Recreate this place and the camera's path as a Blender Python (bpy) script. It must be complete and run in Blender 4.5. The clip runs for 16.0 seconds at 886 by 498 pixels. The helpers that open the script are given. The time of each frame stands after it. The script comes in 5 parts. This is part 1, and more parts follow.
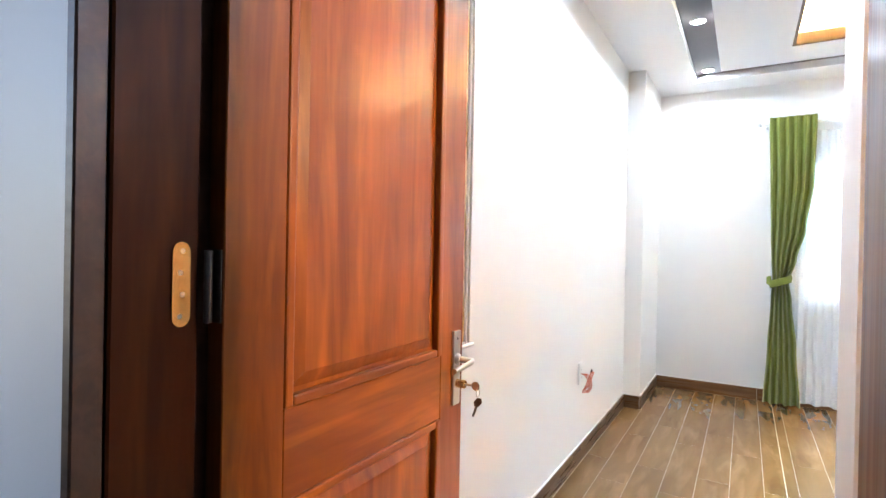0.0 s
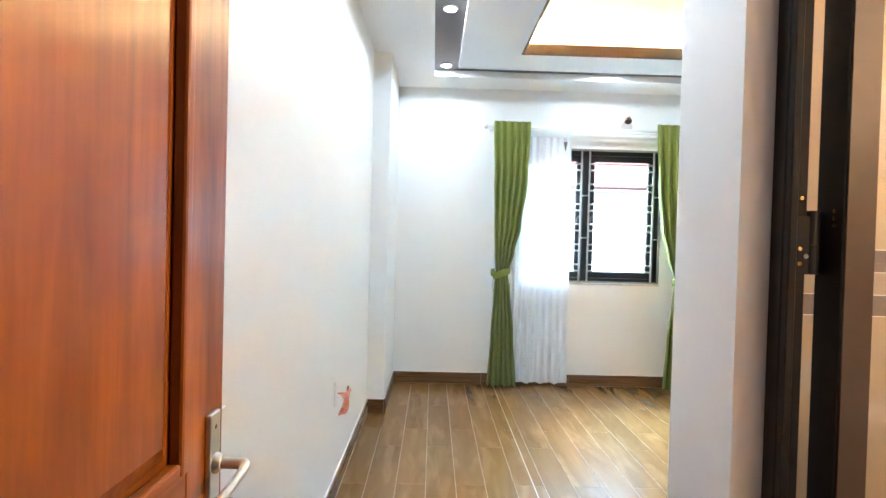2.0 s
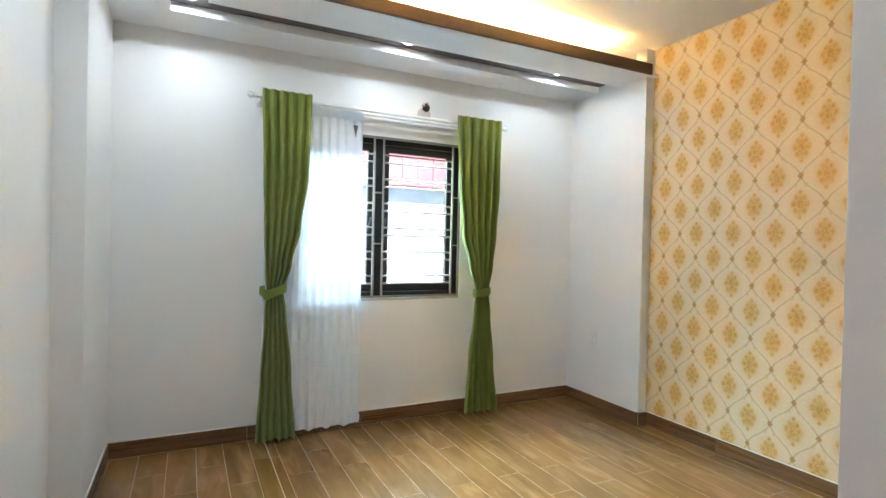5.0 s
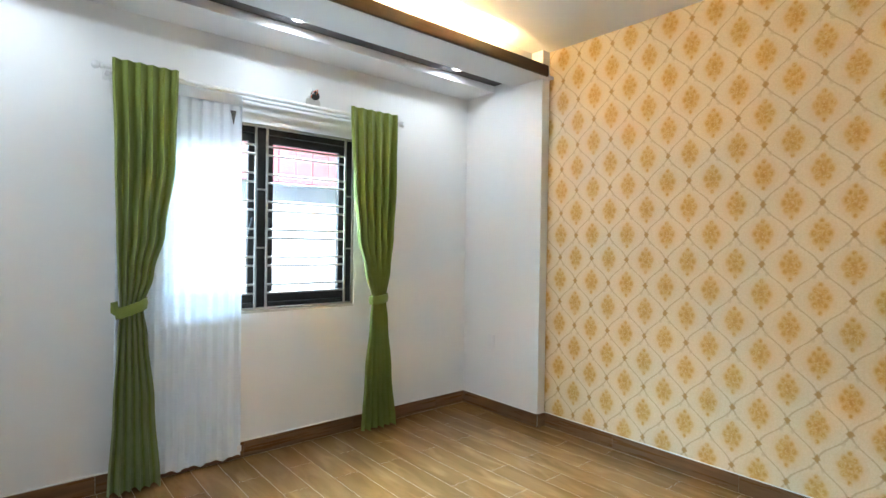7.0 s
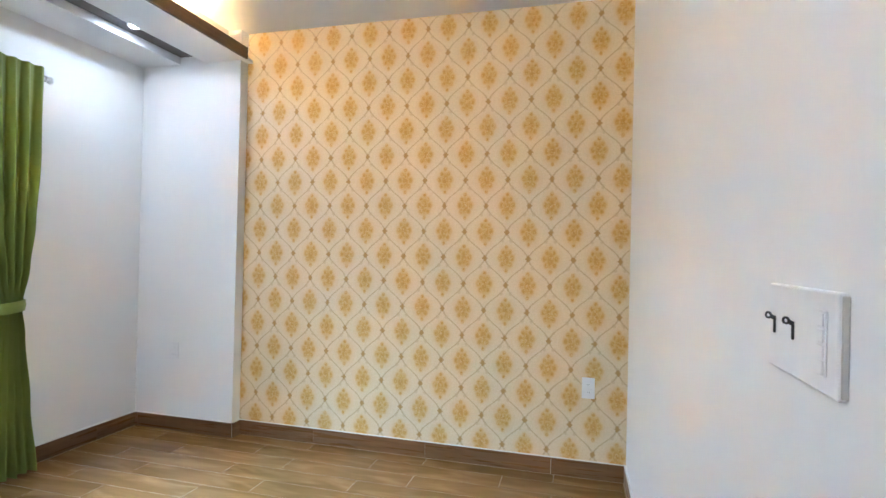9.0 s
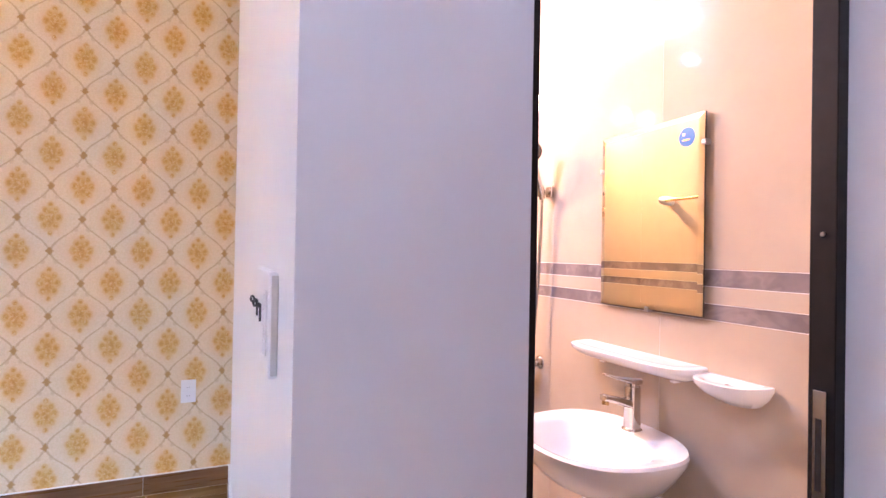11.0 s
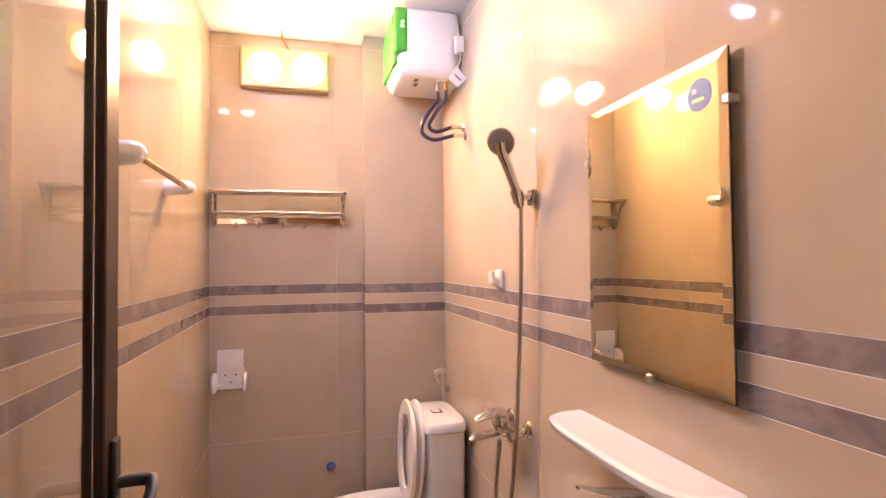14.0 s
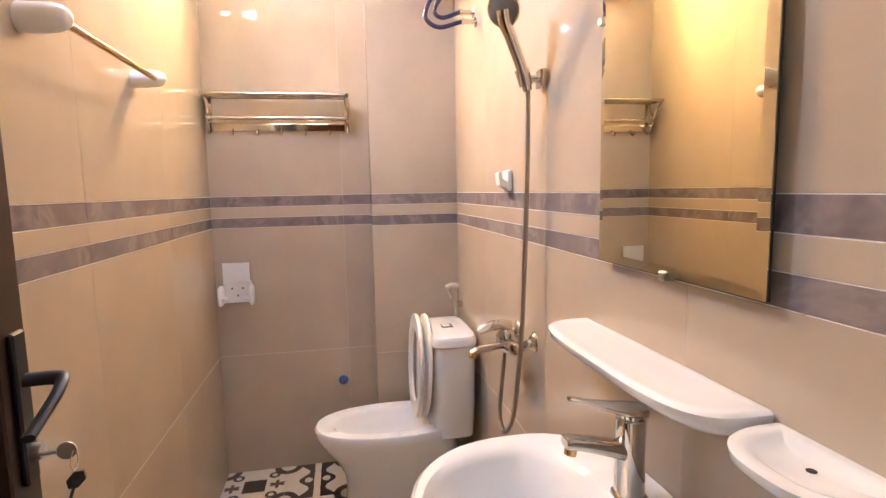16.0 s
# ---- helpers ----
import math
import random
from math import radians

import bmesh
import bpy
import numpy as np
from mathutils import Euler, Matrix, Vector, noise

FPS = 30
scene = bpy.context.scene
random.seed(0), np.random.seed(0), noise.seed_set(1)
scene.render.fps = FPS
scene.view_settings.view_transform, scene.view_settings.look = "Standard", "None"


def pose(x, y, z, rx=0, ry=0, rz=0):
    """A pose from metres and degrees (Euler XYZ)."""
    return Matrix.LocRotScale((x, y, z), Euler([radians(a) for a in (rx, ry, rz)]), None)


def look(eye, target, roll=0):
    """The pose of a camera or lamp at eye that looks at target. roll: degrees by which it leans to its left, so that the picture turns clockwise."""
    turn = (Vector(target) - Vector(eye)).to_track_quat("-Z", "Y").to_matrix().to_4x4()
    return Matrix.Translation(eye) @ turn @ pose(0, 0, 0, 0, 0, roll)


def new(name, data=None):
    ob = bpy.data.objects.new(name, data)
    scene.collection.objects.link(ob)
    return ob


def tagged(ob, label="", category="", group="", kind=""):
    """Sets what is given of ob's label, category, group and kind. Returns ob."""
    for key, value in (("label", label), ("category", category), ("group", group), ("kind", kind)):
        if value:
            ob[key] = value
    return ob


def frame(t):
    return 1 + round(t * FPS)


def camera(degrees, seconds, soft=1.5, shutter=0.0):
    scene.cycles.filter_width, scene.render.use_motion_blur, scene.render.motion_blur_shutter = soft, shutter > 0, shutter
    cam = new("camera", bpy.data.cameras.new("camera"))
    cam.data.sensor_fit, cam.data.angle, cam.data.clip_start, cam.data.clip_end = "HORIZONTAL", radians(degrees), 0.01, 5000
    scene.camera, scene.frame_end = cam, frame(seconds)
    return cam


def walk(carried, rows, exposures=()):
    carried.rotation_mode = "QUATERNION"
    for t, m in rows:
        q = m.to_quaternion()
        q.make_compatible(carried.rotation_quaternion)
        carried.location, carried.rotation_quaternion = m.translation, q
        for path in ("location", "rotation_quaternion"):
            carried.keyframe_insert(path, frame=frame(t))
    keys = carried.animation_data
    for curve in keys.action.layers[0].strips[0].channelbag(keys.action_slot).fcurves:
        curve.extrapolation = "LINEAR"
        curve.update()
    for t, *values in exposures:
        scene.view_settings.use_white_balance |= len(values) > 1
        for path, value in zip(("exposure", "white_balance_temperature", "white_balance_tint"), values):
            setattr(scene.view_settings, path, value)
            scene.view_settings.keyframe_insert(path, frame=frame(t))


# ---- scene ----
cam = camera(81.2, 16.0)
# seconds, stops, kelvin, tint
EXPOSURES = [(0.0, 4.0, 6230, 15), (1.5, 3.73, 6070, 9), (2.5, 3.53, 6150, 8), (3.5, 3.17, 6400, 8), (5.0, 2.85, 6450, 9), (7.5, 2.85, 6100, 10), (8.5, 2.97, 5850, 12), (9.5, 3.12, 5550, 16), (10.0, 3.25, 5550, 26), (12.5, 2.93, 5850, 43), (13.0, 2.79, 6150, 45), (13.5, 2.49, 6200, 35), (14.5, 2.22, 6150, 27), (15.5, 2.3, 5750, 17), (16.0, 2.41, 5470, 11)]
PATH = [
    (0, (-0.060, 0.194, 1.302), (-1.070, 1.920, 1.292), 1.1),
    (0.5, (-0.147, 0.287, 1.35), (-0.923, 2.13, 1.321), 1.1),
    (1, (-0.283, 0.386, 1.35), (-0.791, 2.32, 1.322), 1.4),
    (1.5, (-0.425, 0.493, 1.348), (-0.599, 2.485, 1.320), 1.6),
    (2, (-0.433, 0.675, 1.346), (-0.395, 2.675, 1.313), 1.5),
    (2.5, (-0.384, 0.85, 1.357), (-0.226, 2.844, 1.325), 1.3),
    (3, (-0.391, 1.062, 1.379), (-0.101, 3.04, 1.347), 1.3),
    (3.5, (-0.401, 1.27, 1.403), (0.013, 3.227, 1.365), 1.2),
    (4, (-0.365, 1.452, 1.412), (0.154, 3.384, 1.373), 1.2),
    (4.5, (-0.342, 1.58, 1.416), (0.332, 3.463, 1.383), 1.2),
    (5, (-0.344, 1.684, 1.42), (0.541, 3.477, 1.398), 1.3),
    (5.2, (-0.343, 1.724, 1.42), (0.622, 3.475, 1.403), 1.5),
    (7.4, (-0.37, 2.129, 1.451), (1.02, 3.568, 1.429), 0.7),
    (8.4, (-0.417, 2.305, 1.433), (1.322, 3.294, 1.424), 1.0),
    (9, (-0.391, 2.232, 1.395), (1.543, 2.742, 1.406), 1.3),
    (9.5, (-0.367, 2.215, 1.386), (1.633, 2.164, 1.397), 2.4),
    (10, (-0.385, 2.19, 1.377), (1.546, 1.669, 1.398), 2.8),
    (10.2, (-0.38, 2.165, 1.374), (1.517, 1.529, 1.398), 2.6),
    (12.3, (-0.182, 1.672, 1.441), (1.639, 0.846, 1.453), 0.5),
    (12.5, (-0.142, 1.643, 1.449), (1.682, 0.824, 1.461), 0.4),
    (13, (-0.047, 1.572, 1.448), (1.79, 0.783, 1.467), -0.0),
    (13.5, (0.013, 1.47, 1.448), (1.896, 0.798, 1.479), -0.2),
    (14, (0.053, 1.379, 1.456), (1.983, 0.856, 1.506), -0.6),
    (14.5, (0.092, 1.31, 1.451), (2.048, 0.895, 1.519), -0.7),
    (15, (0.131, 1.265, 1.443), (2.092, 0.877, 1.496), -0.9),
    (15.5, (0.175, 1.226, 1.408), (2.138, 0.845, 1.369), -1.0),
    (16, (0.197, 1.222, 1.363), (2.147, 0.84, 1.136), -1.1),
]
walk(cam, [(t, look(eye, target, roll)) for t, eye, target, roll in PATH], EXPOSURES)

# ---- world, sun, lamps ----
world = bpy.data.worlds.new("world")
scene.world = world
world.use_nodes = True
wn = world.node_tree
sky = wn.nodes.new("ShaderNodeTexSky")
sky.sky_type, sky.sun_disc = "NISHITA", False
sky.sun_elevation, sky.sun_rotation = radians(36), radians(188)
wn.links.new(sky.outputs[0], wn.nodes["Background"].inputs[0])
wn.nodes["Background"].inputs[1].default_value = 0.06

sun = new("sun", bpy.data.lights.new("sun", "SUN"))
sun.data.energy, sun.data.angle, sun.data.color = 3.4, radians(0.5), (1.0, 0.95, 0.88)
sun.matrix_world = look((1, -12, 8.7), (2.7, 0, 0))


def area_lamp(name, place, target, w, h, power, color):
    la = bpy.data.lights.new(name, "AREA")
    la.shape, la.size, la.size_y, la.energy, la.color = "RECTANGLE", w, h, power, color
    ob = new(name, la)
    ob.matrix_world = look(place, target)
    return ob


def spot_lamp(name, place, power, color, cone=120, radius=0.03):
    la = bpy.data.lights.new(name, "SPOT")
    la.energy, la.color, la.spot_size, la.spot_blend, la.shadow_soft_size = power, color, radians(cone), 1.0, radius
    ob = new(name, la)
    ob.location = place
    return ob


# fill lamp in an unseen, added hall window, for bluish daylight in the passage
area_lamp("hall_window_fill", (-1.95, -0.4, 1.6), (1, -0.1, 1.3), 1.0, 1.3, 0.06, (0.16, 0.46, 1.0))

# the lamps at y 2.95 and 1.9 are unseen, added to light the passage
SPOTS = [(-0.36, 5.07), (-0.36, 4.0), (-0.36, 2.95), (-0.36, 1.9), (1.03, 5.07), (2.35, 5.07)]
for sx, sy in SPOTS:
    dl = area_lamp("downlight_glow", (sx, sy, 2.814), (sx, sy + 0.0001, 0), 0.06, 0.06, 0.72, (0.78, 0.89, 1.0))
    dl.data.shape, dl.data.spread = "DISK", radians(178)

# lamp added out of view above the window, in place of the lane's sky
area_lamp("lane_sky_fill", (1.02, 8.0, 3.9), (1.02, 5.4, 1.5), 4.5, 1.3, 440, (0.54, 0.78, 1.0))

HEAT = [(2.70, 1.564, 2.44), (2.70, 1.347, 2.44)]
for hx, hy, hz in HEAT:
    beam = spot_lamp("heat_beam", (hx, hy, hz), 33, (1.0, 0.58, 0.25), 160, 0.05)
    beam.matrix_world = look((hx, hy, hz), (hx - 1, hy - 0.22, hz - 0.5))

# cool-white lamp high on the towel wall
BATH_LAMP = (1.80, 1.775, 2.50)
bl = area_lamp("bath_lamp_glow", (1.80, 1.722, 2.50), (1.80, 0.9, 2.0), 0.03, 0.03, 3.2, (0.48, 0.70, 1.0))

# ---- materials ----


def nodes_of(name):
    m = bpy.data.materials.new(name)
    m.use_nodes = True
    return m, m.node_tree, m.node_tree.nodes["Principled BSDF"]


def mixer(t, a, b, fac):
    n = t.nodes.new("ShaderNodeMix")
    n.data_type = "RGBA"
    for k, v in ((6, a), (7, b)):
        if isinstance(v, tuple):
            n.inputs[k].default_value = (*v, 1)
        else:
            t.links.new(v, n.inputs[k])
    if isinstance(fac, (int, float)):
        n.inputs[0].default_value = fac
    else:
        t.links.new(fac, n.inputs[0])
    return n.outputs[2]


def calc(t, op, a, b=None, c=None):
    n = t.nodes.new("ShaderNodeMath")
    n.operation = op
    for k, v in enumerate((a, b, c)):
        if v is None:
            continue
        if isinstance(v, (int, float)):
            n.inputs[k].default_value = v
        else:
            t.links.new(v, n.inputs[k])
    return n.outputs[0]


def coords(t, scale=(1, 1, 1), world_space=False, shift=False):
    if world_space:
        out = t.nodes.new("ShaderNodeNewGeometry").outputs["Position"]
    else:
        out = t.nodes.new("ShaderNodeTexCoord").outputs["Object"]
    if shift:
        info = t.nodes.new("ShaderNodeObjectInfo")
        add = t.nodes.new("ShaderNodeVectorMath")
        add.operation = "MULTIPLY_ADD"
        t.links.new(info.outputs["Random"], add.inputs[0])
        add.inputs[1].default_value = (37, 53, 71)
        t.links.new(out, add.inputs[2])
        out = add.outputs[0]
    n = t.nodes.new("ShaderNodeMapping")
    n.inputs["Scale"].default_value = scale
    t.links.new(out, n.inputs[0])
    return n.outputs[0]


def grain(t, vec, scale, detail=4, rough=0.55, warp=0.0):
    n = t.nodes.new("ShaderNodeTexNoise")
    n.inputs["Scale"].default_value, n.inputs["Detail"].default_value = scale, detail
    n.inputs["Roughness"].default_value, n.inputs["Distortion"].default_value = rough, warp
    t.links.new(vec, n.inputs["Vector"])
    return n.outputs[0]


def ramp(t, fac, lo, hi):
    n = t.nodes.new("ShaderNodeMapRange")
    n.inputs[1].default_value, n.inputs[2].default_value = lo, hi
    t.links.new(fac, n.inputs[0])
    return n.outputs[0]


def bumped(t, b, height, strength, distance=0.002):
    n = t.nodes.new("ShaderNodeBump")
    n.inputs["Strength"].default_value, n.inputs["Distance"].default_value = strength, distance
    t.links.new(height, n.inputs["Height"])
    t.links.new(n.outputs[0], b.inputs["Normal"])


def plain(name, color, rough=0.5, metal=0.0, vary=0.06, scale=6.0, bump=0.0, bump_scale=120.0, coat=0.0):
    """A surface with slight blotches of tone and fine relief."""
    m, t, b = nodes_of(name)
    vec = coords(t, world_space=True)
    dark = tuple(c * (1 - vary * 2) for c in color)
    f = ramp(t, grain(t, vec, scale), 0.3, 0.7)
    t.links.new(mixer(t, dark, color, f), b.inputs["Base Color"])
    b.inputs["Roughness"].default_value, b.inputs["Metallic"].default_value = rough, metal
    b.inputs["Coat Weight"].default_value = coat
    if bump:
        bumped(t, b, grain(t, vec, bump_scale, 3), bump)
    return m


def glowing(name, color, strength):
    m, t, b = nodes_of(name)
    b.inputs["Base Color"].default_value = (0.8, 0.8, 0.8, 1)
    b.inputs["Emission Color"].default_value = (*color, 1)
    b.inputs["Emission Strength"].default_value = strength
    return m


def wood(name, dark, mid, light, along=2, rough=0.3, coat=0.0, stretch=14.0, shift=False, fine=60.0, streak=0.6, pores=0.25, spec=0.5, relief=0.12):
    """Wood with long figure along one axis, pores and a little gloss."""
    m, t, b = nodes_of(name)
    sc = [stretch, stretch, stretch]
    sc[along] = 1.0
    vec = coords(t, tuple(sc), shift=shift)
    big = ramp(t, grain(t, vec, 0.9, 5, 0.6, 1.2), 0.28, 0.74)
    sc2 = [fine, fine, fine]
    sc2[along] = 2.0
    small = ramp(t, grain(t, coords(t, tuple(sc2), shift=shift), 1.0, 3), 0.35, 0.7)
    c = mixer(t, dark, mid, big)
    c = mixer(t, c, light, calc(t, "MULTIPLY", ramp(t, grain(t, vec, 2.3, 3, 0.5, 0.6), 0.5, 0.8), streak))
    c = mixer(t, c, dark, calc(t, "MULTIPLY", small, pores))
    if shift:
        tone = t.nodes.new("ShaderNodeObjectInfo").outputs["Random"]
        c = mixer(t, c, dark, calc(t, "MULTIPLY", tone, 0.3))
    t.links.new(c, b.inputs["Base Color"])
    t.links.new(calc(t, "MULTIPLY_ADD", small, relief, rough), b.inputs["Roughness"])
    b.inputs["Coat Weight"].default_value, b.inputs["Coat Roughness"].default_value = coat, 0.17
    b.inputs["Specular IOR Level"].default_value = spec
    if relief:
        bumped(t, b, small, relief, 0.001)
    return m


M = {}
M["wall"] = plain("white_wall_paint", (0.82, 0.815, 0.80), 0.42, vary=0.012, scale=1.5, bump=0.05, bump_scale=160)
M["ceil"] = plain("ceiling_paint", (0.80, 0.80, 0.80), 0.6, vary=0.01, scale=2, bump=0.04)
M["groove"] = plain("dark_groove_paint", (0.085, 0.065, 0.06), 0.45, vary=0.1)
M["cove"] = wood("dark_cove_trim_jamb_shade", (0.05, 0.025, 0.015), (0.10, 0.05, 0.025), (0.14, 0.07, 0.035), along=0, rough=0.4)
M["plank"] = wood("wood_look_tile", (0.135, 0.066, 0.020), (0.255, 0.136, 0.045), (0.37, 0.215, 0.082), along=1, rough=0.17, stretch=5, shift=True, fine=20, streak=0.75, pores=0.14, spec=0.35, relief=0)
M["skirt_y"] = wood("skirting_tile_a", (0.11, 0.050, 0.018), (0.205, 0.100, 0.038), (0.27, 0.145, 0.062), along=1, rough=0.25, stretch=12, shift=True)
M["skirt_x"] = wood("skirting_tile_b", (0.11, 0.050, 0.018), (0.205, 0.100, 0.038), (0.27, 0.145, 0.062), along=0, rough=0.25, stretch=12, shift=True)
M["grout_w"] = plain("white_tile_grout", (0.72, 0.66, 0.58), 0.7, vary=0.05, scale=30)
M["grout"] = plain("pale_grout", (0.50, 0.37, 0.24), 0.8, vary=0.1, scale=30)
M["door"] = wood("varnished_red_wood", (0.060, 0.012, 0.001), (0.235, 0.062, 0.003), (0.375, 0.122, 0.008), along=2, rough=0.34, coat=0.22, stretch=8, fine=70, streak=0.5, pores=0.18, spec=0.25)
M["door_h"] = wood("varnished_red_wood_rail", (0.060, 0.012, 0.001), (0.235, 0.062, 0.003), (0.375, 0.122, 0.008), along=1, rough=0.34, coat=0.22, stretch=8, fine=70, streak=0.5, pores=0.18, spec=0.25)
# darker copy of the door wood, holding the hinge-side jamb's shade in its colour
M["jamb"] = wood("shaded_jamb_wood", (0.022, 0.005, 0.001), (0.085, 0.020, 0.002), (0.14, 0.040, 0.006), along=2, rough=0.4, coat=0.0, stretch=8, fine=70, streak=0.5, pores=0.2, spec=0.12)
M["black"] = plain("black_aluminium", (0.018, 0.015, 0.013), 0.5, 0.0, vary=0.15, scale=20)
M["black"].node_tree.nodes["Principled BSDF"].inputs["Specular IOR Level"].default_value = 0.25
M["brownal"] = plain("bronze_aluminium", (0.042, 0.020, 0.009), 0.4, 0.0, vary=0.1, scale=20)
M["steel"] = plain("stainless_steel", (0.62, 0.60, 0.56), 0.28, 1.0, vary=0.05, scale=30)
M["chrome"] = plain("chrome", (0.64, 0.61, 0.57), 0.06, 1.0, vary=0.03, scale=25)
M["hose"] = plain("braided_steel_hose", (0.45, 0.40, 0.35), 0.3, 1.0, vary=0.2, scale=400, bump=0.4, bump_scale=900)
M["brass"] = plain("brass", (0.72, 0.50, 0.22), 0.25, 1.0, vary=0.1, scale=60)
M["gold"] = plain("pale_gold_sheet", (0.60, 0.47, 0.28), 0.35, 1.0, vary=0.05, scale=40)
M["bronze"] = plain("dull_hinge_steel", (0.20, 0.19, 0.17), 0.4, 1.0, vary=0.2, scale=60)
# unseen hall surfaces, kept dark so that they throw back less light
M["hall"] = plain("unseen_hall_dark_grey", (0.30, 0.32, 0.36), 0.6, vary=0.02, scale=2, bump=0.05)
M["hall_floor"] = plain("unseen_hall_dark_floor", (0.13, 0.10, 0.08), 0.35, vary=0.1, scale=8)
M["spray"] = plain("grey_nozzle_rubber", (0.22, 0.20, 0.18), 0.4, vary=0.2, scale=300, bump=0.3, bump_scale=500)
M["plastic"] = plain("white_plastic", (0.80, 0.80, 0.80), 0.3, vary=0.02, scale=30)
M["ceramic"] = plain("white_glazed_ceramic", (0.80, 0.82, 0.84), 0.06, vary=0.01, scale=8, coat=0.6)
M["green_pl"] = plain("green_plastic", (0.05, 0.42, 0.04), 0.25, vary=0.05)
M["dark"] = plain("black_rubber", (0.02, 0.02, 0.022), 0.45, vary=0.1, scale=60)
M["blue_hose"] = plain("dark_blue_braid", (0.045, 0.035, 0.10), 0.45, vary=0.3, scale=500, bump=0.3, bump_scale=900)
M["orange"] = plain("orange_wire", (0.72, 0.16, 0.07), 0.5, vary=0.1, scale=90)
M["caulk"] = plain("white_sealant", (0.78, 0.77, 0.74), 0.5, vary=0.05, scale=40)
M["rod"] = plain("white_curtain_rod", (0.78, 0.78, 0.76), 0.3, vary=0.03)
M["blue"] = plain("blue_sticker", (0.005, 0.15, 0.50), 0.3, vary=0.1, scale=60)
M["red"] = plain("red_mark", (0.45, 0.03, 0.03), 0.4, vary=0.1, scale=60)
M["paper"] = plain("white_tag_card", (0.80, 0.80, 0.82), 0.6, vary=0.03, scale=40)
M["hole"] = plain("raw_hole", (0.03, 0.025, 0.02), 0.9, vary=0.2, scale=60)
M["plaster"] = plain("raw_plaster_patch", (0.62, 0.58, 0.54), 0.9, vary=0.1, scale=60, bump=0.4)
M["lens"] = glowing("lit_lamp_lens", (0.9, 0.95, 1.0), 12)
M["led"] = glowing("warm_led_strip", (1.0, 0.65, 0.28), 52)
M["bulb"] = glowing("glowing_heat_bulb", (1.0, 0.70, 0.40), 15)
M["facade"] = plain("neighbour_render", (0.27, 0.28, 0.30), 0.85, vary=0.05, scale=1.2, bump=0.2)
M["facade_bounce"] = plain("white_bounce_wall", (0.80, 0.81, 0.82), 0.85, vary=0.04, scale=1.2, bump=0.2)
M["rust"] = plain("red_sheet_metal", (0.19, 0.05, 0.055), 0.7, vary=0.08, scale=3)
M["ground"] = plain("concrete_ground", (0.30, 0.29, 0.27), 0.9, vary=0.1, scale=2, bump=0.3)

# glossy beige wall tile with faint clouds; each tile a little different
m, t, b = nodes_of("beige_wall_tile")
vec = coords(t, shift=True)
f = ramp(t, grain(t, vec, 3.0, 4), 0.3, 0.7)
t.links.new(mixer(t, (0.455, 0.375, 0.28), (0.515, 0.43, 0.325), f), b.inputs["Base Color"])
b.inputs["Roughness"].default_value, b.inputs["Specular IOR Level"].default_value = 0.028, 0.7
bumped(t, b, grain(t, vec, 5.0, 2), 0.02, 0.003)
M["tile"] = m

# grey marble band with pale veins
m, t, b = nodes_of("grey_marble_band")
vec = coords(t, shift=True)
n1 = grain(t, vec, 4.0, 4, 0.6, 0.6)
vein = ramp(t, calc(t, "ABSOLUTE", calc(t, "SUBTRACT", n1, 0.5)), 0.05, 0.0)
base = mixer(t, (0.16, 0.135, 0.135), (0.25, 0.21, 0.205), ramp(t, grain(t, vec, 9.0), 0.3, 0.7))
t.links.new(mixer(t, base, (0.36, 0.31, 0.29), calc(t, "MULTIPLY", vein, 0.45)), b.inputs["Base Color"])
b.inputs["Roughness"].default_value = 0.12
M["band"] = m

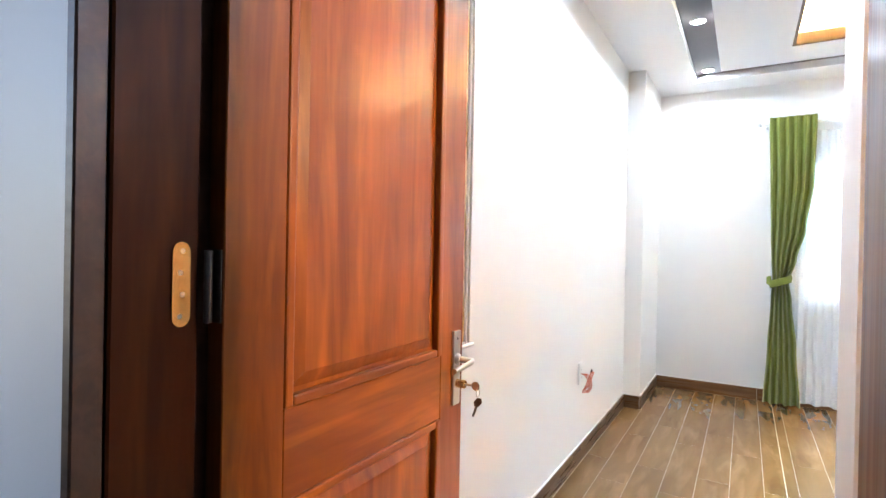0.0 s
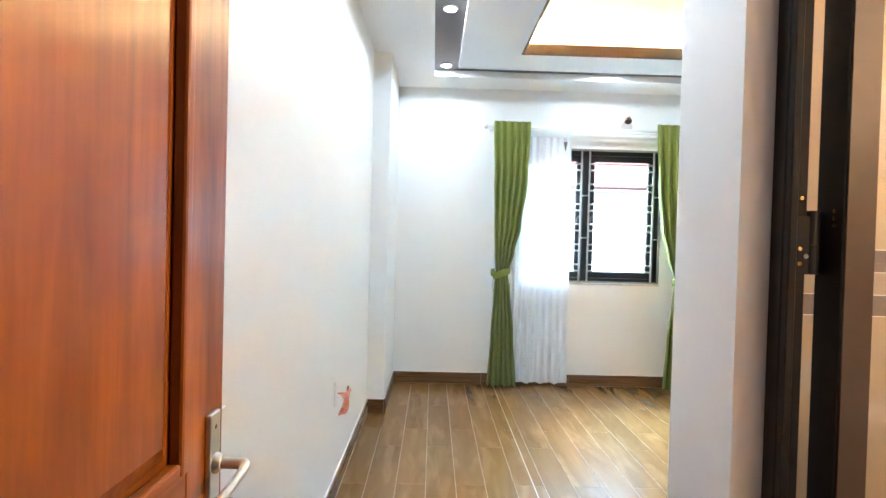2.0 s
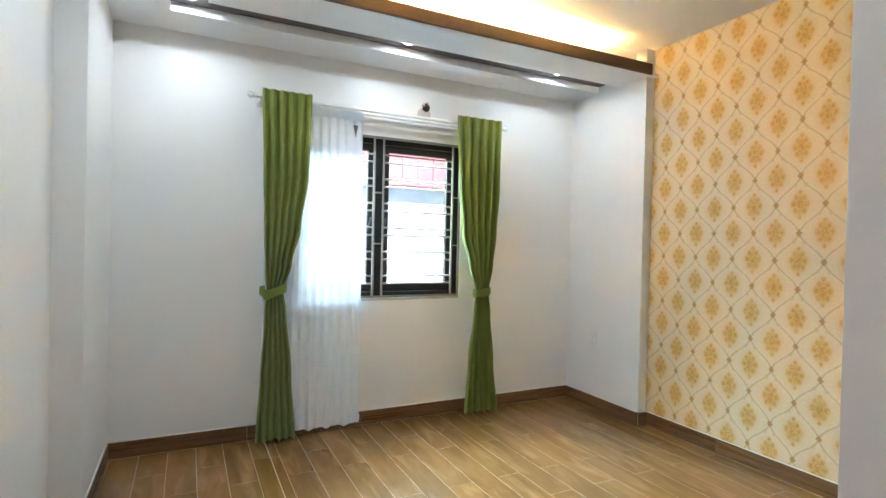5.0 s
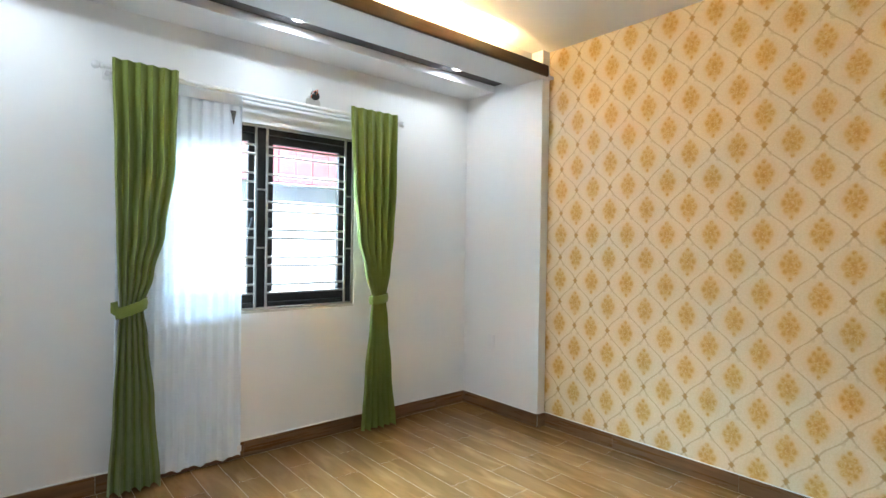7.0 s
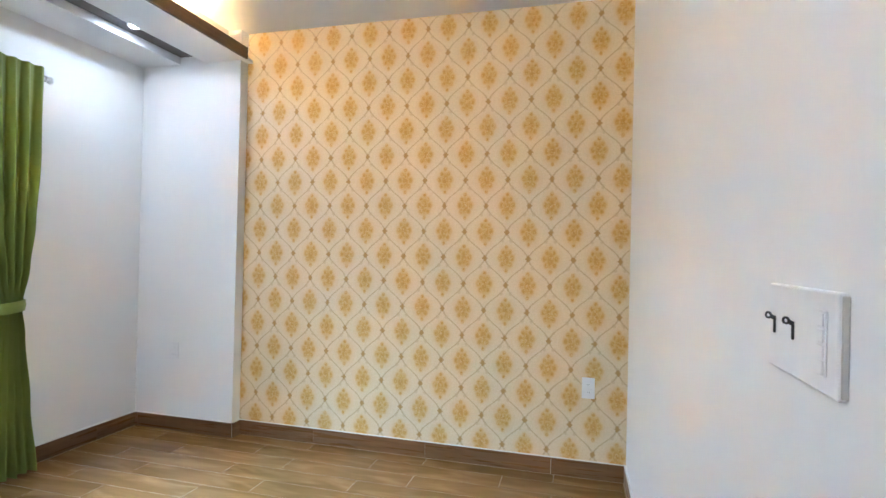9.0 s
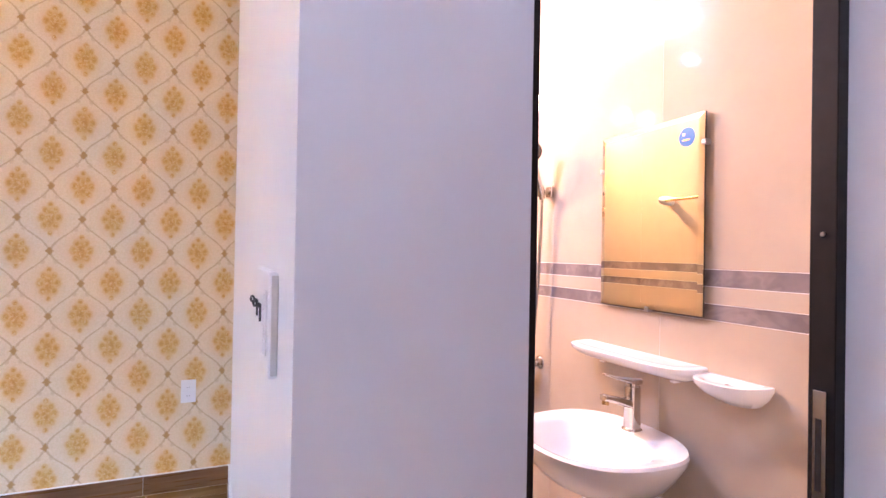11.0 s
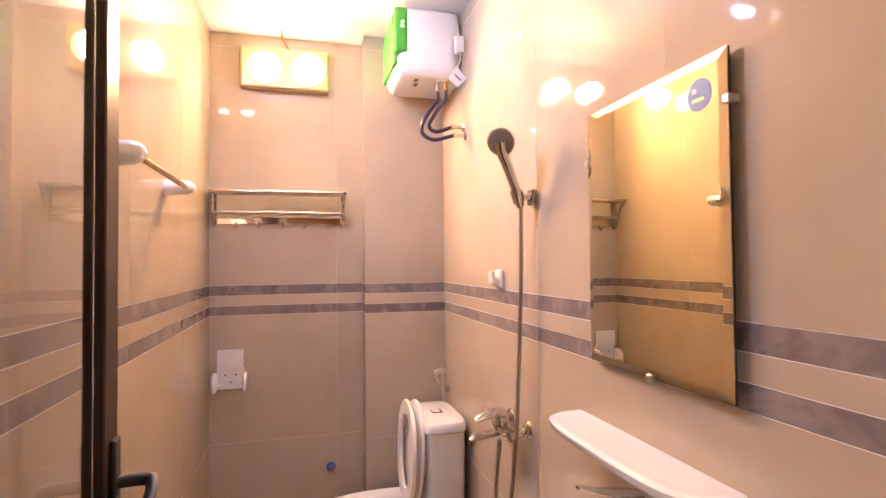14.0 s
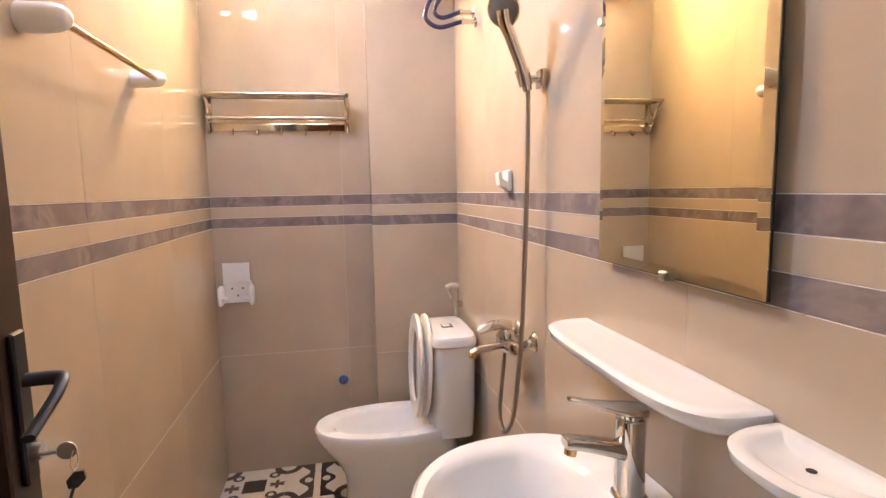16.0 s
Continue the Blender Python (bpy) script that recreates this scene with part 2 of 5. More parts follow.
# black, brown and cream floor tiles: one with a scrolled stem, one with a dark square and leaves
def floor_pattern(name, square):
    m, t, b = nodes_of(name)
    sep = t.nodes.new("ShaderNodeSeparateXYZ")
    t.links.new(coords(t), sep.inputs[0])
    ax, ay = calc(t, "ABSOLUTE", sep.outputs[0]), calc(t, "ABSOLUTE", sep.outputs[1])

    def dist(x, y):
        dx, dy = calc(t, "SUBTRACT", ax, x), calc(t, "SUBTRACT", ay, y)
        return calc(t, "SQRT", calc(t, "ADD", calc(t, "MULTIPLY", dx, dx), calc(t, "MULTIPLY", dy, dy)))

    def band(d, radius, half):
        return calc(t, "LESS_THAN", calc(t, "ABSOLUTE", calc(t, "SUBTRACT", d, radius)), half)
    c = mixer(t, (0.60, 0.54, 0.45), (0.66, 0.60, 0.51), grain(t, coords(t), 30.0))
    if square:
        edge = calc(t, "MAXIMUM", ax, ay)
        ink = calc(t, "MAXIMUM", calc(t, "LESS_THAN", edge, 0.052), band(dist(0.15, 0.15), 0.056, 0.016))
        ink = calc(t, "MAXIMUM", ink, band(dist(0.085, 0.085), 0.020, 0.007))
        dx, dy = calc(t, "SUBTRACT", ax, 0.0), calc(t, "SUBTRACT", ay, 0.104)
        rad, ang = dist(0.0, 0.104), calc(t, "ARCTAN2", dy, dx)
        leaf = calc(t, "LESS_THAN", rad, calc(t, "MULTIPLY_ADD", calc(t, "COSINE", calc(t, "MULTIPLY", ang, 5.0)), 0.012, 0.026))
        c = mixer(t, c, (0.085, 0.042, 0.022), leaf)
    else:
        wave = calc(t, "MULTIPLY_ADD", calc(t, "COSINE", calc(t, "MULTIPLY", ax, 2 * math.pi / 0.15)), 0.024, 0.050)
        ink = band(ay, wave, 0.013)
        ink = calc(t, "MAXIMUM", ink, calc(t, "MULTIPLY", calc(t, "LESS_THAN", ay, wave), calc(t, "MULTIPLY", calc(t, "GREATER_THAN", ay, 0.016), calc(t, "GREATER_THAN", dist(0.0, 0.045), 0.022))))
        ink = calc(t, "MAXIMUM", ink, band(dist(0.15, 0.15), 0.056, 0.016))
    t.links.new(mixer(t, c, (0.026, 0.018, 0.015), ink), b.inputs["Base Color"])
    b.inputs["Roughness"].default_value = 0.28
    return m


M["pattern"], M["pattern_square"] = floor_pattern("stem_cement_tile", False), floor_pattern("square_cement_tile", True)

# damask wallpaper: staggered gold medallions inside a grey ogee lattice
WPX, WPZ, WPY0, WPZ0 = 0.2835, 0.3457, 3.118, 1.532
m, t, b = nodes_of("gold_damask_wallpaper")
sep = t.nodes.new("ShaderNodeSeparateXYZ")
t.links.new(coords(t, world_space=True), sep.inputs[0])
u = calc(t, "DIVIDE", calc(t, "SUBTRACT", sep.outputs[1], WPY0), WPX)
v = calc(t, "DIVIDE", calc(t, "SUBTRACT", sep.outputs[2], WPZ0), WPZ)


def cell(shift_by):
    """Distances from the nearest medallion of one of the two staggered grids, in cells from -0.5 to 0.5."""
    a = calc(t, "SUBTRACT", calc(t, "FRACT", calc(t, "ADD", u, 0.5 + shift_by)), 0.5)
    c2 = calc(t, "SUBTRACT", calc(t, "FRACT", calc(t, "ADD", v, 0.5 + shift_by)), 0.5)
    return a, c2


wob = grain(t, coords(t, world_space=True), 75.0, 3)
speck = grain(t, coords(t, world_space=True), 140.0, 2)


def oval(am, cm, x, z, rx, rz):
    """Distance from an oval's centre, 1 on its edge."""
    dx = calc(t, "DIVIDE", calc(t, "SUBTRACT", am, x), rx)
    dz = calc(t, "DIVIDE", calc(t, "SUBTRACT", cm, z), rz)
    return calc(t, "SQRT", calc(t, "ADD", calc(t, "MULTIPLY", dx, dx), calc(t, "MULTIPLY", dz, dz)))


medal, heart, halo = None, None, None
rough_edge = calc(t, "MULTIPLY", calc(t, "SUBTRACT", wob, 0.5), 1.3)
for sh in (0.0, 0.5):
    a, c2 = cell(sh)
    am, cm = calc(t, "ABSOLUTE", calc(t, "MULTIPLY", a, WPX)), calc(t, "MULTIPLY", c2, WPZ)
    d = oval(am, cm, 0.0, 0.0, 0.036, 0.080)
    for ox, oz, rx, rz in ((0.036, 0.004, 0.022, 0.030), (0.024, -0.036, 0.020, 0.026), (0.022, 0.042, 0.018, 0.024), (0.0, 0.074, 0.016, 0.018), (0.0, -0.078, 0.014, 0.018)):
        d = calc(t, "MINIMUM", d, oval(am, cm, ox, oz, rx, rz))
    d = calc(t, "ADD", d, rough_edge)
    g, k = ramp(t, d, 1.18, 0.5), ramp(t, d, 0.75, 0.35)
    ha = ramp(t, oval(am, cm, 0.0, 0.0, 0.078, 0.100), 1.1, 0.5)
    medal = g if medal is None else calc(t, "MAXIMUM", medal, g)
    heart = k if heart is None else calc(t, "MAXIMUM", heart, k)
    halo = ha if halo is None else calc(t, "MAXIMUM", halo, ha)
# ogee lattice: swollen beside each medallion, pinched towards a knot at each meeting
a, c2 = cell(0.0)
ac, cc = calc(t, "ABSOLUTE", a), calc(t, "ABSOLUTE", c2)
bulge = calc(t, "MULTIPLY", calc(t, "SINE", calc(t, "MULTIPLY", cc, 4 * math.pi)), 0.042)
ogee = calc(t, "ABSOLUTE", calc(t, "SUBTRACT", calc(t, "SUBTRACT", calc(t, "ADD", ac, cc), bulge), 0.5))
near = calc(t, "ADD", ogee, calc(t, "MULTIPLY", calc(t, "SUBTRACT", wob, 0.5), 0.05))
lattice = ramp(t, near, 0.030, 0.010)
# small curls branching off the lattice below each knot
curl = None
for sh in (0.0, 0.5):
    ca, cb = cell(sh)
    for px, pz in ((0.40, -0.16), (0.11, 0.34)):
        e = oval(calc(t, "ABSOLUTE", calc(t, "MULTIPLY", ca, WPX)), calc(t, "MULTIPLY", cb, WPZ), px * WPX, pz * WPZ, 0.010, 0.013)
        e = ramp(t, calc(t, "ADD", e, rough_edge), 1.3, 0.6)
        curl = e if curl is None else calc(t, "MAXIMUM", curl, e)
lattice = calc(t, "MAXIMUM", lattice, calc(t, "MULTIPLY", curl, 0.6))
k1 = calc(t, "ADD", calc(t, "ABSOLUTE", calc(t, "SUBTRACT", calc(t, "ABSOLUTE", a), 0.5)), calc(t, "ABSOLUTE", c2))
k2 = calc(t, "ADD", calc(t, "ABSOLUTE", calc(t, "SUBTRACT", calc(t, "ABSOLUTE", c2), 0.5)), calc(t, "ABSOLUTE", a))
knot = ramp(t, calc(t, "ADD", calc(t, "MINIMUM", k1, k2), calc(t, "MULTIPLY", calc(t, "SUBTRACT", wob, 0.5), 0.08)), 0.080, 0.050)
c = mixer(t, (0.67, 0.54, 0.34), (0.73, 0.60, 0.395), ramp(t, speck, 0.35, 0.65))
c = mixer(t, c, (0.66, 0.44, 0.18), calc(t, "MULTIPLY", halo, 0.6))
c = mixer(t, c, (0.43, 0.30, 0.15), calc(t, "MULTIPLY", lattice, calc(t, "MULTIPLY_ADD", speck, 0.6, 0.3)))
c = mixer(t, c, (0.40, 0.22, 0.05), calc(t, "MULTIPLY", knot, 0.9))
c = mixer(t, c, (0.60, 0.345, 0.075), calc(t, "MULTIPLY", medal, ramp(t, wob, 0.16, 0.56)))
c = mixer(t, c, (0.46, 0.225, 0.03), calc(t, "MULTIPLY", heart, ramp(t, wob, 0.40, 0.72)))
t.links.new(c, b.inputs["Base Color"])
b.inputs["Roughness"].default_value = 0.5
bumped(t, b, calc(t, "ADD", medal, calc(t, "MULTIPLY", speck, 0.5)), 0.25, 0.0015)
M["wallpaper"] = m

# green woven curtain cloth
m, t, b = nodes_of("olive_green_cloth")
vec = coords(t, (1, 1, 1), world_space=True)
weave = grain(t, coords(t, (500, 500, 160), world_space=True), 1.0, 2)
t.links.new(mixer(t, (0.142, 0.180, 0.020), (0.205, 0.248, 0.034), ramp(t, weave, 0.3, 0.7)), b.inputs["Base Color"])
b.inputs["Roughness"].default_value = 0.75
b.inputs["Sheen Weight"].default_value = 0.25
bumped(t, b, weave, 0.2, 0.0006)
M["curtain"] = m

# thin white voile: lets light through
m, t, b = nodes_of("white_voile")
t.nodes.remove(b)
tr, tl, df = t.nodes.new("ShaderNodeBsdfTransparent"), t.nodes.new("ShaderNodeBsdfTranslucent"), t.nodes.new("ShaderNodeBsdfDiffuse")
for n in (tl, df):
    n.inputs[0].default_value = (0.80, 0.87, 0.94, 1)
m1, m2 = t.nodes.new("ShaderNodeMixShader"), t.nodes.new("ShaderNodeMixShader")
m1.inputs[0].default_value = 0.93
t.links.new(tl.outputs[0], m1.inputs[1]), t.links.new(df.outputs[0], m1.inputs[2])
fibre = ramp(t, grain(t, coords(t, (60, 60, 2), world_space=True), 1.0, 3), 0.3, 0.7)
t.links.new(calc(t, "MULTIPLY_ADD", fibre, 0.03, 0.965), m2.inputs[0])
t.links.new(tr.outputs[0], m2.inputs[1]), t.links.new(m1.outputs[0], m2.inputs[2])
t.links.new(m2.outputs[0], t.nodes["Material Output"].inputs[0])
M["voile"] = m

# clear window glass and frosted door glass
m, t, b = nodes_of("clear_glass")
b.inputs["Base Color"].default_value, b.inputs["Roughness"].default_value = (0.96, 0.98, 0.98, 1), 0.0
b.inputs["Transmission Weight"].default_value, b.inputs["IOR"].default_value = 1.0, 1.45
M["glass"] = m
m, t, b = nodes_of("mirror_silver")
b.inputs["Base Color"].default_value, b.inputs["Roughness"].default_value, b.inputs["Metallic"].default_value = (0.85, 0.77, 0.55, 1), 0.01, 1.0
M["mirror"] = m

# ---- building blocks ----
ORIGIN = {}


def thing(name, base, label, category, group="", kind=""):
    """An Empty at the thing's base; its parts are given in world metres."""
    ob = new(name)
    ob.empty_display_size = 0.05
    ob.location = base
    ORIGIN[ob.name] = Vector(base)
    return tagged(ob, label, category, group, kind)


def part(name, bm, material, parent=None, label="", smooth=False):
    """Links a bmesh as one mesh object, under a thing or a part where one is given."""
    base = ORIGIN[parent.name] if parent else Vector((0, 0, 0))
    bmesh.ops.translate(bm, verts=bm.verts, vec=-base)
    if smooth:
        for f in bm.faces:
            f.smooth = True
    me = bpy.data.meshes.new(name)
    bm.to_mesh(me)
    bm.free()
    me.materials.append(material)
    if smooth:
        me.set_sharp_from_angle(angle=radians(40))
    ob = new(name, me)
    if parent:
        ob.parent = parent
        ORIGIN[ob.name] = base
    if label:
        ob["label"] = label
    return ob


def structure(name, bm, material, label, category, smooth=False):
    ob = part(name, bm, material, None, label, smooth)
    ORIGIN[ob.name] = Vector((0, 0, 0))
    return tagged(ob, label, category, "", "structure")


def box(bm, x0, x1, y0, y1, z0, z1, bevel=0.0, seg=1):
    vs = [bm.verts.new((x, y, z)) for z in (z0, z1) for y in (y0, y1) for x in (x0, x1)]
    fs = [bm.faces.new([vs[i] for i in q]) for q in ((0, 2, 3, 1), (4, 5, 7, 6), (0, 1, 5, 4), (2, 6, 7, 3), (0, 4, 6, 2), (1, 3, 7, 5))]
    if bevel:
        es = list({e for f in fs for e in f.edges})
        bmesh.ops.bevel(bm, geom=es, offset=bevel, segments=seg, affect="EDGES", profile=0.5)
    return bm


def boxes(*rows):
    bm = bmesh.new()
    for r in rows:
        box(bm, *r)
    return bm


def one(x0, x1, y0, y1, z0, z1, bevel=0.0, seg=1):
    return box(bmesh.new(), x0, x1, y0, y1, z0, z1, bevel, seg)


def loft(bm, rings, cap=True, closed=False):
    """Skins rings of equally many points."""
    vr = [[bm.verts.new(p) for p in r] for r in rings]
    n = len(vr[0])
    pairs = list(zip(vr, vr[1:])) + ([(vr[-1], vr[0])] if closed else [])
    for a, c in pairs:
        for i in range(n):
            bm.faces.new((a[i], a[(i + 1) % n], c[(i + 1) % n], c[i]))
    if cap and not closed:
        bm.faces.new(vr[0][::-1])
        bm.faces.new(vr[-1])
    bmesh.ops.recalc_face_normals(bm, faces=bm.faces)
    return bm


def smooth_line(pts, per=6):
    """A Catmull-Rom line through the points."""
    p = [Vector(q) for q in pts]
    p = [2 * p[0] - p[1]] + p + [2 * p[-1] - p[-2]]
    out = []
    for i in range(1, len(p) - 2):
        for k in range(per):
            s = k / per
            out.append(0.5 * (2 * p[i] + (p[i + 1] - p[i - 1]) * s + (2 * p[i - 1] - 5 * p[i] + 4 * p[i + 1] - p[i + 2]) * s * s + (3 * p[i] - p[i - 1] - 3 * p[i + 1] + p[i + 2]) * s ** 3))
    return out + [p[-2]]


def tube(bm, pts, r, seg=10, flat=1.0):
    """A round bar along a line; r may be a list. flat squeezes it in its second direction."""
    pts = [Vector(q) for q in pts]
    if isinstance(r, list):
        rs = [float(np.interp(i / (len(pts) - 1), np.linspace(0, 1, len(r)), r)) for i in range(len(pts))]
    else:
        rs = [r] * len(pts)
    side = None
    rings = []
    for i, q in enumerate(pts):
        d = (pts[min(i + 1, len(pts) - 1)] - pts[max(i - 1, 0)]).normalized()
        if side is None:
            side = d.orthogonal().normalized()
        side = (side - d * side.dot(d)).normalized()
        up = d.cross(side)
        rings.append([q + (side * math.cos(a) + up * math.sin(a) * flat) * rs[i] for a in (2 * math.pi * k / seg for k in range(seg))])
    return loft(bm, rings)


def lathe(bm, base, axis, profile, seg=20):
    """Turned shape: profile rows of (distance along the axis, radius)."""
    axis = Vector(axis).normalized()
    side = axis.orthogonal().normalized()
    up = axis.cross(side)
    base = Vector(base)
    return loft(bm, [[base + axis * h + (side * math.cos(a) + up * math.sin(a)) * max(rr, 1e-4) for a in (2 * math.pi * k / seg for k in range(seg))] for h, rr in profile])


def egg(cx, cy, z, rx, front, back, n=32, power=2.3):
    """A ring that is rx wide and reaches front towards +y and back towards -y."""
    out = []
    for k in range(n):
        a = 2 * math.pi * k / n
        c, s = math.cos(a), math.sin(a)
        ex = 2 / power
        out.append(Vector((cx + rx * math.copysign(abs(c) ** ex, c), cy + (front if s > 0 else back) * math.copysign(abs(s) ** ex, s), z)))
    return out


def tile_mesh(name, sx, sy, sz, material, cache={}):
    """A chamfered slab centred on its place; alike ones share one mesh."""
    key = (name, material.name, round(sx, 4), round(sy, 4), round(sz, 4))
    if key not in cache:
        bm = one(-sx / 2, sx / 2, -sy / 2, sy / 2, -sz / 2, sz / 2, 0.0003)
        me = bpy.data.meshes.new(name)
        bm.to_mesh(me)
        bm.free()
        me.materials.append(material)
        cache[key] = me
    return cache[key]


def piece(name, parent, x0, x1, y0, y1, z0, z1, material):
    ob = new(name, tile_mesh(name, x1 - x0, y1 - y0, z1 - z0, material))
    ob.parent = parent
    ob.location = ((x0 + x1) / 2, (y0 + y1) / 2, (z0 + z1) / 2)
    return ob

# ---- structure: bedroom, entry passage, bathroom, stair hall ----
LX, PX_L = -0.92, -0.787        # passage-side wall, and its pier by the window
RX, PX_R = 2.985, 2.895         # papered wall, and its pier
WY, PY = 5.54, 4.67             # window wall, start of the piers
SY = 1.928                      # partition with the switches
CX = 0.16                       # passage face of the bathroom wall
EY0, EY1 = 0.55, 0.70           # entry wall
BS, BN, BX, BOX, BOXY = 0.66, 1.824, 2.812, 2.685, 1.076   # bathroom: mirror wall, towel wall, back wall, pipe box
DY0, DY1, DTOP = 0.974, 1.67, 2.15                         # bathroom door opening
SOF, TOP, BTOP = 2.775, 3.0, 2.62
WX0, WX1, WZ0, WZ1 = 0.32, 1.717, 0.974, 2.247             # window opening

structure("wall_west", boxes((LX - 0.2, LX, EY1, PY, 0, 3.2), (LX - 0.2, PX_L, PY, WY, 0, 3.2)), M["wall"], "white painted wall with a shallow pier", "wall")
structure("wall_north", boxes((LX - 0.2, WX0, WY, WY + 0.2, 0, 3.2), (WX1, RX + 0.2, WY, WY + 0.2, 0, 3.2), (WX0, WX1, WY, WY + 0.2, 0, WZ0), (WX0, WX1, WY, WY + 0.2, WZ1, 3.2)), M["wall"], "white painted wall with the window opening", "wall")
structure("wall_east", boxes((RX, RX + 0.2, BS - 0.11, WY, 0, 3.2)), M["wall"], "white painted wall behind the wallpaper", "wall")
structure("wall_pier", boxes((PX_R, RX - 0.001, PY, WY, 0, TOP + 0.01)), M["wall"], "white painted wall pier beside the wallpaper", "wall")
structure("wall_partition", boxes((CX, RX, BN + 0.0008, SY, 0, 3.2)), M["wall"], "white painted partition with the switch plate", "wall")
structure("wall_bathroom_front", boxes((CX, CX + 0.10, DY1, BN + 0.0008, 0, 3.2), (CX, CX + 0.10, BS - 0.0008, DY0, 0, 3.2), (CX, CX + 0.10, DY0, DY1, DTOP, 3.2)), M["wall"], "white painted wall with the bathroom door opening", "wall")
structure("wall_entry", boxes((-2.0, -0.85, EY0, 0.578, 0, 3.2), (-2.0, -0.859, 0.578, EY1, 0, 3.2), (0.06, RX, EY0, BS - 0.0008, 0, 3.2), (-0.86, 0.06, EY0, EY1, 2.27, 3.2)), M["wall"], "white painted wall with the entry doorway", "wall")
structure("wall_bathroom_back", boxes((BX + 0.0008, RX, BS - 0.0008, BN + 0.0008, 0, 3.2), (BOX + 0.0008, BX + 0.0008, BS - 0.0008, BOXY - 0.0008, 0, 3.2)), M["grout_w"], "tiled bathroom back wall with a boxed pipe", "wall")
# unseen hall walls; the window opening is added for the fill lamp
structure("wall_hall", boxes((-2.2, -2.0, 0.15, EY1, 0, 3.2), (-2.2, -2.0, -1.5, -0.95, 0, 3.2), (-2.2, -2.0, -0.95, 0.15, 0, 0.9), (-2.2, -2.0, -0.95, 0.15, 2.3, 3.2), (1.4, 1.6, -1.5, EY0, 0, 3.2), (-2.0, 1.4, -1.5, -1.3, 0, 3.2)), M["hall"], "unseen dark grey stair hall walls with an added window opening", "wall")

# wallpaper sheet on the east wall, 3 mm proud
structure("wallpaper", one(RX - 0.003, RX - 0.0002, SY, PY, 0.1, TOP), M["wallpaper"], "cream wallpaper with gold damask medallions", "wallpaper")

structure("floor", boxes((LX - 0.2, RX, SY, WY + 0.1, -0.1, -0.0006), (LX - 0.2, CX, EY0, SY, -0.1, -0.0006)), M["grout"], "wood-look plank tile floor with pale joints", "floor")
structure("floor_bathroom", boxes((CX, RX, BS - 0.02, BN + 0.02, -0.12, -0.034)), M["grout"], "patterned bathroom floor", "floor")
structure("floor_hall", boxes((-2.0, 1.4, -1.4, EY0, -0.1, 0)), M["hall_floor"], "unseen stair hall floor, toned dark brown", "floor")

# stepped ceiling: soffit, lamp groove, cove ledge and raised middle
GX0, GX1, GY0, GY1, GZ = -0.46, -0.26, 1.3, 5.2, 2.83
GIN = 4.98
CVX, CVY = 0.22, 4.61
bm = boxes(
    (LX - 0.1, GX0, EY0, WY + 0.1, SOF, 3.2), (GX0, RX + 0.1, GY1, WY + 0.1, SOF, 3.2),
    (GX0, GX1, EY0, GY0, SOF, 3.2), (GX1, CX + 0.1, EY0, SY + 0.04, SOF, 3.2),
    (GX1, CVX - 0.17, SY + 0.04, GIN, SOF, 3.2), (CVX - 0.17, RX + 0.1, CVY + 0.17, GIN, SOF, 3.2),
    (CVX - 0.17, CVX - 0.02, SY + 0.04, CVY + 0.17, SOF, SOF + 0.022), (CVX - 0.02, RX + 0.1, CVY + 0.02, CVY + 0.17, SOF, SOF + 0.022),
    (CVX - 0.17, RX + 0.1, SY - 0.05, CVY + 0.17, TOP, 3.2))
structure("ceiling", bm, M["ceil"], "white stepped ceiling with a lit cove", "ceiling")
structure("ceiling_groove", boxes((GX0, GX1, GY0, GY1, GZ, GZ + 0.05), (GX1, RX, GIN, GY1, GZ, GZ + 0.05)), M["groove"], "dark painted recessed lamp groove", "ceiling")
structure("ceiling_bathroom", one(CX + 0.1, RX, BS - 0.02, BN + 0.02, BTOP, 2.75), M["ceil"], "white bathroom ceiling", "ceiling")
structure("ceiling_hall", one(-2.0, 1.4, -1.4, EY0, 2.8, 2.95), M["hall"], "unseen stair hall ceiling, toned dark grey", "ceiling")
structure("trim_cove_north", one(CVX - 0.02, PX_R, CVY, CVY + 0.02, SOF + 0.001, SOF + 0.085, 0.002), M["cove"], "dark brown cove edge trim", "trim")
structure("trim_cove_west", one(CVX - 0.02, CVX, SY + 0.04, CVY, SOF + 0.001, SOF + 0.085, 0.002), M["cove"], "dark brown cove edge trim", "trim")

# warm strips on the cove ledge
strip = thing("led_strip", (1.5, CVY + 0.06, SOF + 0.022), "warm white strip lamp hidden on the cove ledge", "strip lamp")
part("tape", one(CVX + 0.05, PX_R - 0.50, CVY + 0.05, CVY + 0.065, SOF + 0.023, SOF + 0.032), M["led"], strip)
strip = thing("led_strip", (CVX - 0.06, 3.3, SOF + 0.022), "warm white strip lamp hidden on the cove ledge", "strip lamp")
part("tape", one(CVX - 0.065, CVX - 0.05, SY + 0.1, CVY - 0.05, SOF + 0.023, SOF + 0.032), M["led"], strip)

# papered panel with white moulding on the passage wall, behind the open door
pan = structure("wall_panel", one(LX, LX + 0.003, 0.86, 1.815, 0.966, 2.35), M["wallpaper"], "framed panel of gold floral wallpaper on the white wall", "wall panel")
for a, c, z0, z1 in ((1.815, 1.862, 0.95, 2.397), (0.813, 0.86, 0.95, 2.397), (0.8605, 1.8145, 0.945, 0.966), (0.8605, 1.8145, 2.35, 2.397)):
    mo = part("moulding", one(LX, LX + 0.012, a, c, z0, z1, 0.003), M["wall"], pan)
part("moulding_bead", one(LX + 0.012, LX + 0.022, 1.822, 1.838, 0.962, 2.385, 0.004, 2), M["wall"], pan)
